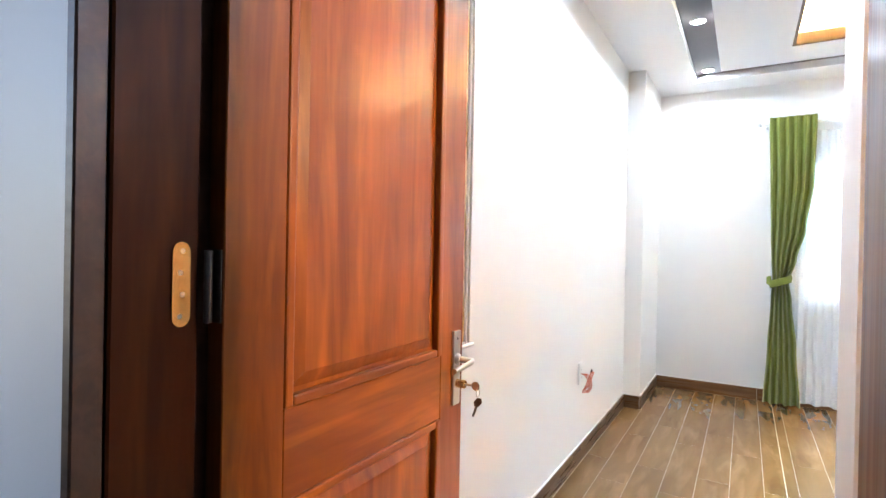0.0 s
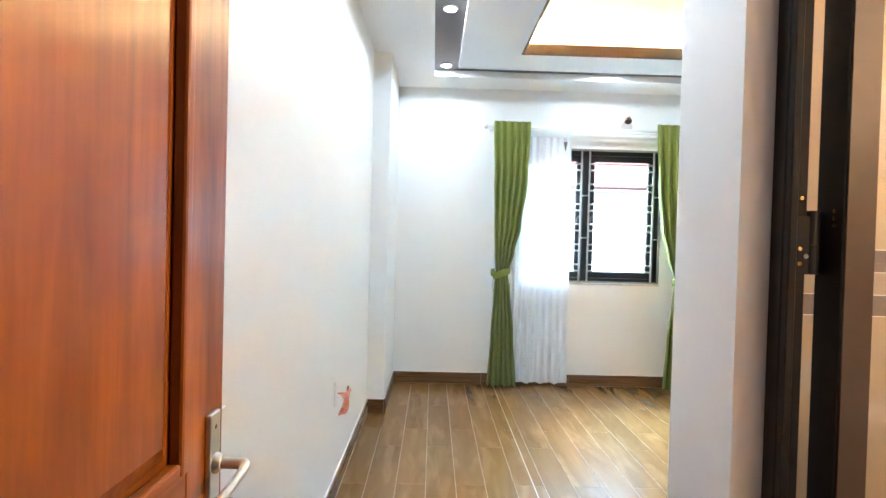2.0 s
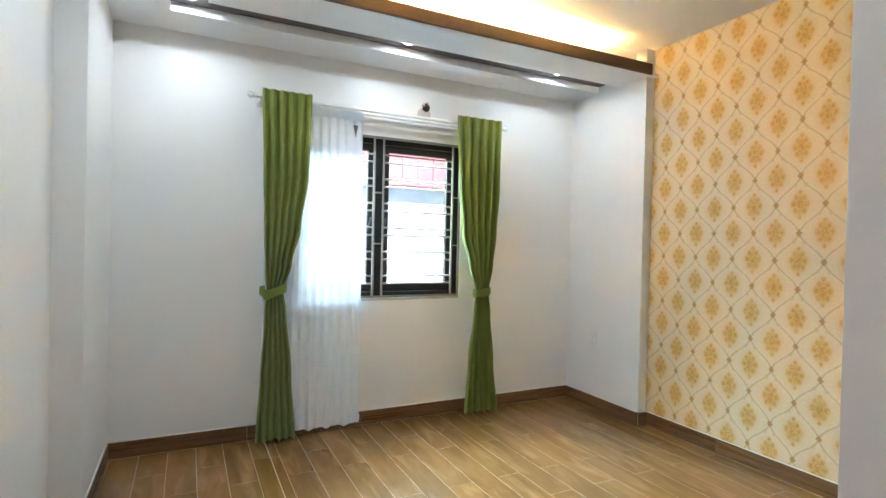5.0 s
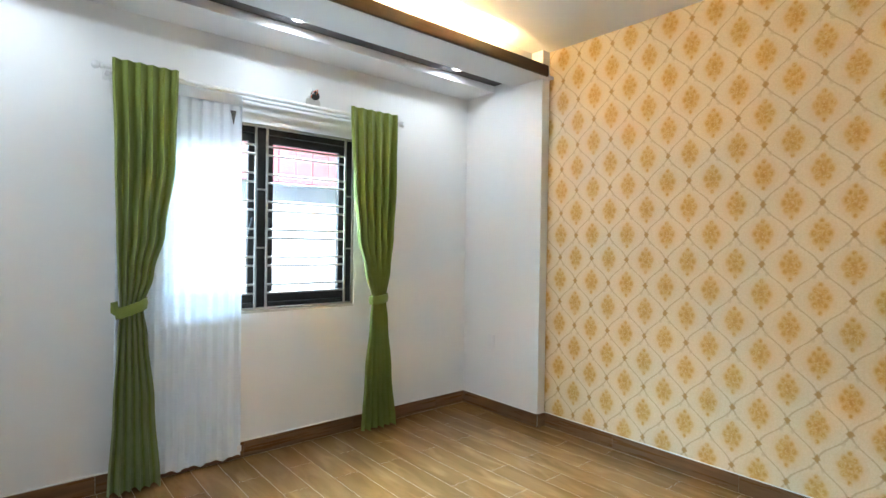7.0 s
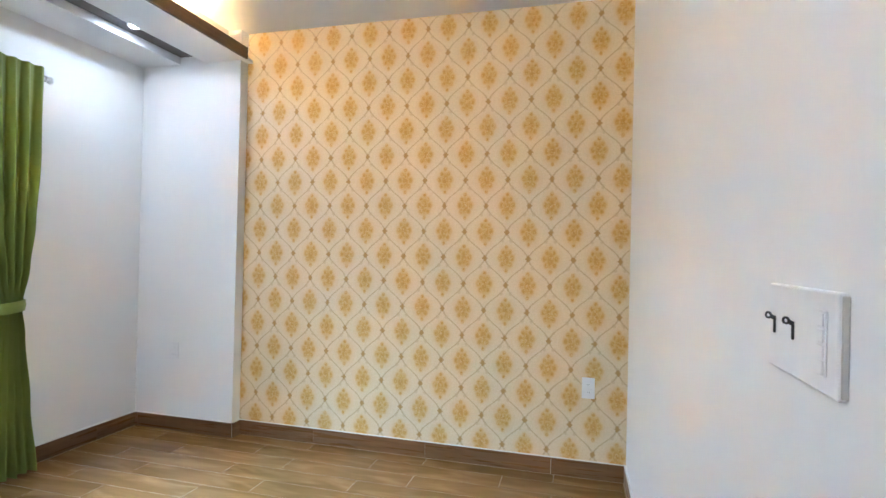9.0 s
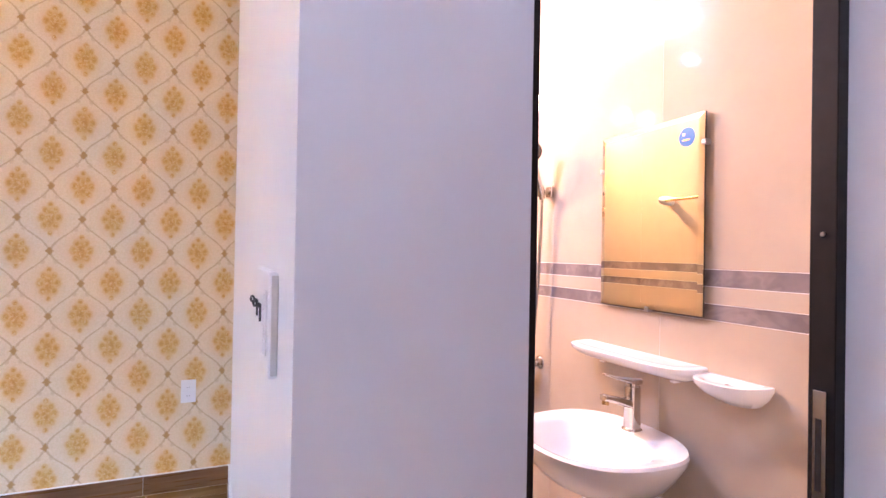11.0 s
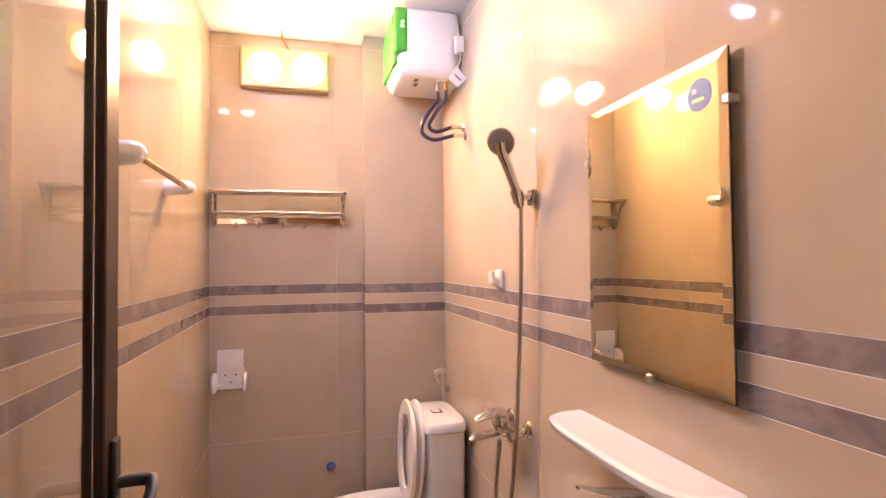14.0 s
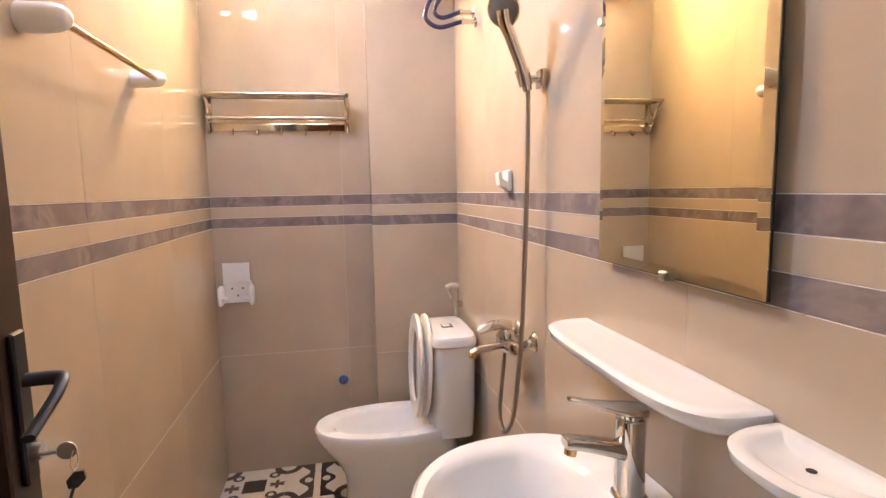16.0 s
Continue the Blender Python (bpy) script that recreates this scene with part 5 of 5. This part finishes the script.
part("lever", tube(bmesh.new(), smooth_line([(1.735, BS + 0.045, 0.928), (1.733, BS + 0.08, 0.938), (1.728, BS + 0.125, 0.930), (1.725, BS + 0.155, 0.918)]), [0.020, 0.018, 0.012], 12, 0.5), M["chrome"], mxr, "", True)

# robe hook
hk = thing("robe_hook", (1.87, BS, 1.36), "white plastic robe hook", "hook")
part("plate", one(1.845, 1.905, BS, BS + 0.016, 1.355, 1.425, 0.006, 2), M["plastic"], hk)
part("prong", loft(bmesh.new(), [[Vector((x, BS + y, z)) for x, y, z in ((1.852, 0.014, 1.362), (1.898, 0.014, 1.362), (1.898, 0.014, 1.385), (1.852, 0.014, 1.385))], [Vector((x, BS + y, z)) for x, y, z in ((1.852, 0.040, 1.375), (1.896, 0.040, 1.375), (1.896, 0.036, 1.40), (1.852, 0.036, 1.40))], [Vector((x, BS + y, z)) for x, y, z in ((1.852, 0.046, 1.415), (1.892, 0.046, 1.415), (1.892, 0.036, 1.42), (1.852, 0.036, 1.42))]]), M["plastic"], hk)

# bidet spray
bs = thing("bidet_spray", (2.60, BS, 0.80), "chrome bidet spray in its wall holder", "bidet spray")
part("holder", one(2.587, 2.617, BS, BS + 0.03, 0.80, 0.83, 0.004), M["chrome"], bs)
part("handle", tube(bmesh.new(), smooth_line([(2.602, BS + 0.032, 0.74), (2.602, BS + 0.035, 0.83), (2.602, BS + 0.038, 0.895)]), 0.011, 10), M["steel"], bs, "", True)
part("nozzle", tube(bmesh.new(), smooth_line([(2.602, BS + 0.02, 0.897), (2.602, BS + 0.05, 0.905), (2.602, BS + 0.08, 0.895)]), 0.013, 10), M["steel"], bs, "", True)
part("trigger", tube(bmesh.new(), [(2.602, BS + 0.075, 0.885), (2.602, BS + 0.055, 0.84)], 0.005, 8), M["steel"], bs)
part("hose", tube(bmesh.new(), smooth_line([(2.602, BS + 0.032, 0.74), (2.61, BS + 0.04, 0.60), (2.64, BS + 0.03, 0.42), (2.66, BS + 0.01, 0.40)]), 0.006, 8), M["hose"], bs, "", True)

# water heater with its hoses and earth-leakage plug
HX0, HX1, HY0, HY1, HZ0, HZ1 = 2.31, 2.665, BS + 0.002, BS + 0.315, 2.30, 2.615
wh = thing("water_heater", (2.48, BS, HZ0), "white square storage water heater with a green front strip", "water heater")
bm = bmesh.new()
loft(bm, [[Vector((p.x, p.y, z)) for p in egg((HX0 + HX1) / 2, (HY0 + HY1) / 2, z, (HX1 - HX0) / 2 * s, 0.156 * s, 0.156, 40, 6.0)] for z, s in ((HZ0, 0.80), (HZ0 + 0.012, 0.90), (HZ0 + 0.04, 0.975), (HZ0 + 0.09, 1.0), (HZ1 - 0.06, 1.0), (HZ1 - 0.015, 0.96), (HZ1, 0.86))])
part("body", bm, M["plastic"], wh, "", True)
bm = bmesh.new()
for za, zb in ((HZ0 + 0.10, HZ1 - 0.01),):
    box(bm, HX0 - 0.003, HX0 + 0.10, HY1 - 0.055, HY1 + 0.004, za, zb, 0.012, 2)
part("front_strip", bm, M["green_pl"], wh, "bright green plastic front strip")
part("front_panel", one(HX0 + 0.03, HX1 - 0.03, HY1 - 0.01, HY1 + 0.010, HZ0 + 0.05, HZ1 - 0.03, 0.008, 2), M["green_pl"], wh, "green front panel")
for k in range(2):
    part("pilot_lamp", lathe(bmesh.new(), (HX0 - 0.003, HY1 - 0.03, HZ0 + 0.215 + 0.02 * k), (-1, 0, 0), [(0, 0.004), (0.002, 0.003), (0.0022, 0)], 10), M["lens"], wh)
HOSES = [
    ((2.385, 0.765), [(2.383, 0.767, 2.215), (2.345, 0.815, 2.150), (2.310, 0.852, 2.090), (2.305, 0.860, 2.038), (2.312, 0.805, 2.010)], (2.292, 2.030)),
    ((2.372, 0.728), [(2.345, 0.742, 2.205), (2.335, 0.790, 2.138), (2.336, 0.820, 2.080), (2.322, 0.790, 2.050)], (2.324, 2.076)),
]
for k, ((ax, ay), way, (vx, vz)) in enumerate(HOSES):
    nip = part("pipe_nipple", lathe(bmesh.new(), (ax, ay, HZ0 + 0.01), (0, 0, -1), [(0, 0.016), (0.01, 0.017), (0.02, 0.012), (0.05, 0.012), (0.055, 0.010), (0.056, 0.0)], 14), M["brass"] if k else M["chrome"], wh, "", True)
    part("hose", tube(bmesh.new(), smooth_line([(ax, ay, HZ0 - 0.04)] + way + [(vx, BS + 0.055, vz)], 8), 0.0088, 10), M["blue_hose"], wh, "dark blue braided hose", True)
    part("valve", lathe(bmesh.new(), (vx, BS, vz), (0, 1, 0), [(0, 0.020), (0.004, 0.019), (0.008, 0.010), (0.045, 0.010), (0.046, 0.013), (0.06, 0.013), (0.061, 0.0)], 14), M["chrome"], wh, "", True)
part("bottom_label", one(2.42, 2.46, BS + 0.19, BS + 0.21, HZ0 - 0.001, HZ0 + 0.003), M["bronze"], wh)
part("bottom_label", one(2.36, 2.40, BS + 0.20, BS + 0.22, HZ0 - 0.001, HZ0 + 0.003), M["bronze"], wh)
part("cord", tube(bmesh.new(), smooth_line([(2.34, BS + 0.02, 2.56), (2.29, BS + 0.03, 2.52), (2.275, BS + 0.03, 2.44), (2.27, BS + 0.03, 2.36), (2.30, BS + 0.07, 2.31), (2.36, BS + 0.09, 2.30)]), 0.004, 8), M["plastic"], wh, "white power cord", True)
part("breaker_plug", one(2.255, 2.285, BS + 0.012, BS + 0.055, 2.40, 2.475, 0.006, 2), M["plastic"], wh, "white leakage breaker on the cord")
tg = part("tag", loft(bmesh.new(), [[Vector((2.262 + d, BS + 0.045 + a, 2.285 + c)) for a, c in ((-0.045, 0.0), (0.0, -0.045), (0.042, -0.005), (-0.003, 0.045))] for d in (0, 0.001)]), M["paper"], wh, "white paper tag with a dark bar")
part("tag_bar", loft(bmesh.new(), [[Vector((2.2612 + d, BS + 0.043 + a, 2.285 + c)) for a, c in ((-0.018, -0.01), (-0.014, -0.014), (0.018, 0.012), (0.014, 0.016))] for d in (0, 0.0005)]), M["dark"], tg)

# infrared heater lamp with two bulbs
ih = thing("heater_lamp", (BX, 1.46, 2.33), "gold-framed infrared wall heater with two glowing bulbs", "heater lamp")
part("housing", one(BX - 0.055, BX, 1.245, 1.68, 2.335, 2.545, 0.012, 2), M["gold"], ih, "shiny gold housing")
for hx, hy, hz in HEAT:
    refl = part("reflector", lathe(bmesh.new(), (BX - 0.055, hy, hz), (-1, 0, 0), [(0, 0.085), (0.006, 0.086), (0.006, 0.078), (0.001, 0.05), (0.001, 0.0)], 28), M["chrome"], ih, "", True)
    part("bulb", lathe(bmesh.new(), (BX - 0.055, hy, hz), (-1, 0, 0), [(0, 0.032), (0.02, 0.048), (0.035, 0.053), (0.045, 0.047), (0.052, 0.026), (0.053, 0.0)], 24), M["bulb"], refl, "glowing amber bulb", True)
part("switch_cord", tube(bmesh.new(), smooth_line([(BX - 0.02, 1.44, 2.545), (BX - 0.03, 1.46, 2.575), (BX - 0.06, 1.475, 2.60), (BX - 0.10, 1.48, BTOP)]), 0.005, 8), M["orange"], ih, "orange power wire", True)

# towel rack with upper shelf, rail and hooks
rk = thing("towel_rack", (BX, 1.48, 1.70), "polished steel towel rack with a rail of hooks", "towel rack")
RA, RB = 1.175, 1.80
for q in range(3):
    xx = BX - 0.035 - q * 0.05
    part("shelf_bar", tube(bmesh.new(), [(xx, RA, 1.805), (xx, RB, 1.805)], 0.008, 10), M["chrome"], rk, "", True)
for ry in (RA, RB):
    side_p = part("bracket", one(BX - 0.012, BX, ry - 0.012, ry + 0.012, 1.65, 1.82, 0.004, 2), M["chrome"], rk)
    part("arm", tube(bmesh.new(), smooth_line([(BX - 0.01, ry, 1.805), (BX - 0.08, ry, 1.805), (BX - 0.145, ry, 1.803)]), 0.009, 8), M["chrome"], side_p, "", True)
    plate = [(BX - 0.004, 1.640), (BX - 0.030, 1.640), (BX - 0.052, 1.668), (BX - 0.072, 1.700), (BX - 0.074, 1.722), (BX - 0.050, 1.734), (BX - 0.034, 1.770), (BX - 0.030, 1.800), (BX - 0.004, 1.815)]
    part("end_plate", loft(bmesh.new(), [[Vector((x, ry + dy, z)) for x, z in plate] for dy in (-0.004, 0.004)]), M["chrome"], side_p)
    part("brace", tube(bmesh.new(), smooth_line([(BX - 0.135, ry, 1.80), (BX - 0.095, ry, 1.77), (BX - 0.065, ry, 1.72), (BX - 0.01, ry, 1.69)]), 0.007, 8), M["chrome"], side_p, "", True)
part("towel_rail", tube(bmesh.new(), [(BX - 0.065, RA, 1.708), (BX - 0.065, RB, 1.708)], 0.009, 10), M["chrome"], rk, "", True)
part("hook_rail", one(BX - 0.012, BX - 0.006, RA + 0.012, RB - 0.012, 1.655, 1.69, 0.002), M["chrome"], rk)
for q in range(5):
    hy = 1.26 + q * 0.11
    part("hook", tube(bmesh.new(), smooth_line([(BX - 0.012, hy, 1.665), (BX - 0.02, hy, 1.643), (BX - 0.038, hy, 1.636), (BX - 0.045, hy, 1.655)]), 0.0045, 8), M["chrome"], rk, "", True)

# towel bar on the side wall
tw = thing("towel_bar", (1.68, BN, 1.70), "steel towel bar between white plastic posts", "towel bar")
for ex, rr in ((1.395, 0.033), (1.965, 0.029)):
    part("post", tube(bmesh.new(), smooth_line([(ex, BN, 1.716), (ex, BN - 0.03, 1.716), (ex, BN - 0.06, 1.717), (ex, BN - 0.082, 1.717), (ex, BN - 0.094, 1.717)]), [rr, rr, rr, rr * 0.96, rr * 0.84, rr * 0.58, rr * 0.12], 20, 0.85), M["plastic"], tw, "", True)
part("bar", tube(bmesh.new(), [(1.395, BN - 0.066, 1.716), (1.965, BN - 0.066, 1.716)], 0.009, 12), M["brass"], tw, "", True)

# paper holder
ph = thing("paper_holder", (BX, 1.725, 0.82), "empty white plastic toilet paper holder", "paper holder")
part("back_plate", one(BX - 0.012, BX, 1.66, 1.79, 0.84, 0.945, 0.004, 2), M["plastic"], ph)
part("flap", loft(bmesh.new(), [[Vector((BX - 0.016 - dx, y, z)) for y, z in ((1.665, 0.945), (1.785, 0.945), (1.785, 1.035), (1.665, 1.035))] for dx in (0, 0.012)]), M["plastic"], ph, "raised white flap")
for s, y in ((1, 1.655), (-1, 1.795)):
    part("cheek", loft(bmesh.new(), [[Vector((BX - 0.045 + 0.042 * k * math.copysign(abs(math.cos(u2)) ** 0.6, math.cos(u2)), y + dy, 0.882 + 0.048 * k * math.copysign(abs(math.sin(u2)) ** 0.6, math.sin(u2)))) for u2 in (2 * math.pi * q / 24 for q in range(24))] for dy, k in ((-0.009, 0.80), (-0.007, 0.94), (-0.003, 1.0), (0.003, 1.0), (0.007, 0.94), (0.009, 0.80))]), M["plastic"], ph, "", True)
    part("peg", tube(bmesh.new(), [(BX - 0.07, y, 0.875), (BX - 0.07, y + s * 0.035, 0.872)], [0.009, 0.006], 10), M["plastic"], ph, "", True)
for y, z in ((1.70, 0.91), (1.75, 0.91), (1.725, 0.875)):
    part("screw_hole", lathe(bmesh.new(), (BX - 0.012, y, z), (-1, 0, 0), [(0, 0.0045), (0.0006, 0.004), (0.0007, 0)], 10), M["hole"], ph)

# capped water outlet in the back wall
cp = thing("pipe_cap", (BX, 1.242, 0.405), "blue plastic water outlet cap with a red centre", "pipe cap")
part("cap", lathe(bmesh.new(), (BX, 1.242, 0.405), (-1, 0, 0), [(0, 0.026), (0.006, 0.025), (0.012, 0.02), (0.014, 0.0)], 8), M["blue"], cp)
part("centre", lathe(bmesh.new(), (BX - 0.013, 1.242, 0.405), (-1, 0, 0), [(0, 0.012), (0.004, 0.010), (0.005, 0)], 6), M["red"], cp)


# small cool-white bulb lamp high on the towel wall
lx, ly, lz = BATH_LAMP
wl = thing("bath_wall_lamp", (lx, 1.823, lz), "small white wall lamp with a lit bulb", "wall lamp")
part("holder", lathe(bmesh.new(), (lx, 1.8235, lz), (0, -1, 0), [(0, 0.034), (0.012, 0.034), (0.018, 0.024), (0.045, 0.020)], 20), M["plastic"], wl, "", True)
part("bulb", lathe(bmesh.new(), (lx, 1.7785, lz), (0, -1, 0), [(0, 0.012), (0.014, 0.016), (0.032, 0.018), (0.046, 0.012), (0.051, 0.0)], 20), M["lens"], wl, "glowing cool white bulb", True)
# ---- pieces of floors, walls and skirting ----
rng = random.Random(4)
floor_ob = bpy.data.objects["floor"]
PW, PL = 0.1645, 0.8355
SKH, SKT = 0.105, 0.012
EDGE = SKT + 0.003
# running bond: odd rows end at one line, even rows at another
k = -6
while True:
    x0 = -0.112 + k * PW
    if x0 >= RX:
        break
    spans = []
    a, c = max(x0, LX + EDGE), min(x0 + PW, RX - EDGE)
    if c - a > 0.01:
        if a < CX < c:
            spans = [(a, CX - 0.003, EY1 - 0.14), (CX, c, SY + EDGE)]
        else:
            spans = [(a, c, EY1 - 0.14 if c <= CX + 1e-6 else SY + EDGE)]
    for xa, xc, ylow in spans:
        y = (4.34 if k % 2 else 4.031) + 2 * PL
        while y > ylow:
            y0, y1 = max(y - PL, ylow), min(y, WY - EDGE)
            if y1 - y0 > 0.02 and xc - xa > 0.012:
                piece("plank", floor_ob, xa + 0.0011, xc - 0.0011, y0 + 0.0011, y1 - 0.0011, -0.010, 0.0, M["plank"])
            y -= PL
    k += 1

# skirting tiles with a sealant line above them
runs = [("y", LX, 1, EY1, PY), ("x", PY, -1, LX, PX_L), ("y", PX_L, 1, PY, WY), ("x", WY, -1, PX_L, PX_R), ("y", PX_R, -1, PY, WY), ("x", PY, -1, PX_R, RX), ("y", RX, -1, SY, PY), ("x", SY, 1, CX, RX)]
for n, (axis, at, side, a, c) in enumerate(runs):
    lo, hi = (at, at + SKT) if side > 0 else (at - SKT, at)
    top = one(lo, hi - 0.004, a, c, SKH, SKH + 0.005) if axis == "y" else one(a, c, lo, hi, SKH, SKH + 0.005)
    sk = structure("baseboard", top, M["caulk"], "brown wood-look skirting tiles with white sealant", "baseboard")
    p = c - 0.62 if axis == "y" and at == RX else a
    cuts = [a]
    q = p
    while q > a:
        q -= PL
    while q < c:
        if q > a + 0.01:
            cuts.append(q)
        q += PL
    cuts.append(c)
    for s0, s1 in zip(cuts, cuts[1:]):
        if axis == "y":
            piece("skirting_tile", sk, lo, hi, s0 + 0.001, s1 - 0.001, 0.0, SKH, M["skirt_y"])
        else:
            piece("skirting_tile", sk, s0 + 0.001, s1 - 0.001, lo, hi, 0.0, SKH, M["skirt_x"])

# bathroom wall tiles: two tall rows, a double marble band, then tall rows again
ROWS = [(-0.03, 0.572, "tile"), (0.572, 1.2, "tile"), (1.2, 1.248, "band"), (1.248, 1.299, "tile"), (1.299, 1.35, "band"), (1.35, 2.55, "tile"), (2.55, BTOP, "tile")]
TW, G, TD = 0.61, 0.0009, 0.0008


def tile_run(wall, axis, face, side, a, c, first):
    cuts, q = [a], first
    while q > a + 0.02:
        q -= TW
    while q < c - 0.02:
        if q > a + 0.02:
            cuts.append(q)
        q += TW
    cuts.append(c)
    lo, hi = (face - TD, face) if side > 0 else (face, face + TD)
    for s0, s1 in zip(cuts, cuts[1:]):
        for z0, z1, what in ROWS:
            if axis == "x":
                piece("tile", wall, s0 + G * 0.4, s1 - G * 0.4, lo, hi, z0 + G, z1 - G, M[what])
            else:
                piece("tile", wall, lo, hi, s0 + G * 0.4, s1 - G * 0.4, z0 + G, z1 - G, M[what])


W = bpy.data.objects
tile_run(W["wall_entry"], "x", BS, 1, CX + 0.10, BOX, 0.95)
tile_run(W["wall_partition"], "x", BN, -1, CX + 0.10, BX, 1.59)
tile_run(W["wall_bathroom_back"], "y", BX, -1, BOXY, BN, 1.21)
tile_run(W["wall_bathroom_back"], "y", BOX, -1, BS, BOXY, 0.0)
tile_run(W["wall_bathroom_back"], "x", BOXY, 1, BOX + 0.0008, BX, 0.0)

fb = W["floor_bathroom"]
for i in range(9):
    for j in range(5):
        x1, y1 = BX - i * 0.3, 1.836 - j * 0.3
        x0, y0, y1 = max(x1 - 0.3, CX), max(y1 - 0.3, BS), min(y1, BN)
        if x1 - x0 > 0.02 and y1 - y0 > 0.02:
            piece("floor_tile", fb, x0 + 0.001, x1 - 0.001, y0 + 0.001, y1 - 0.001, -0.04, -0.03, M["pattern" if (i + j) % 2 else "pattern_square"])
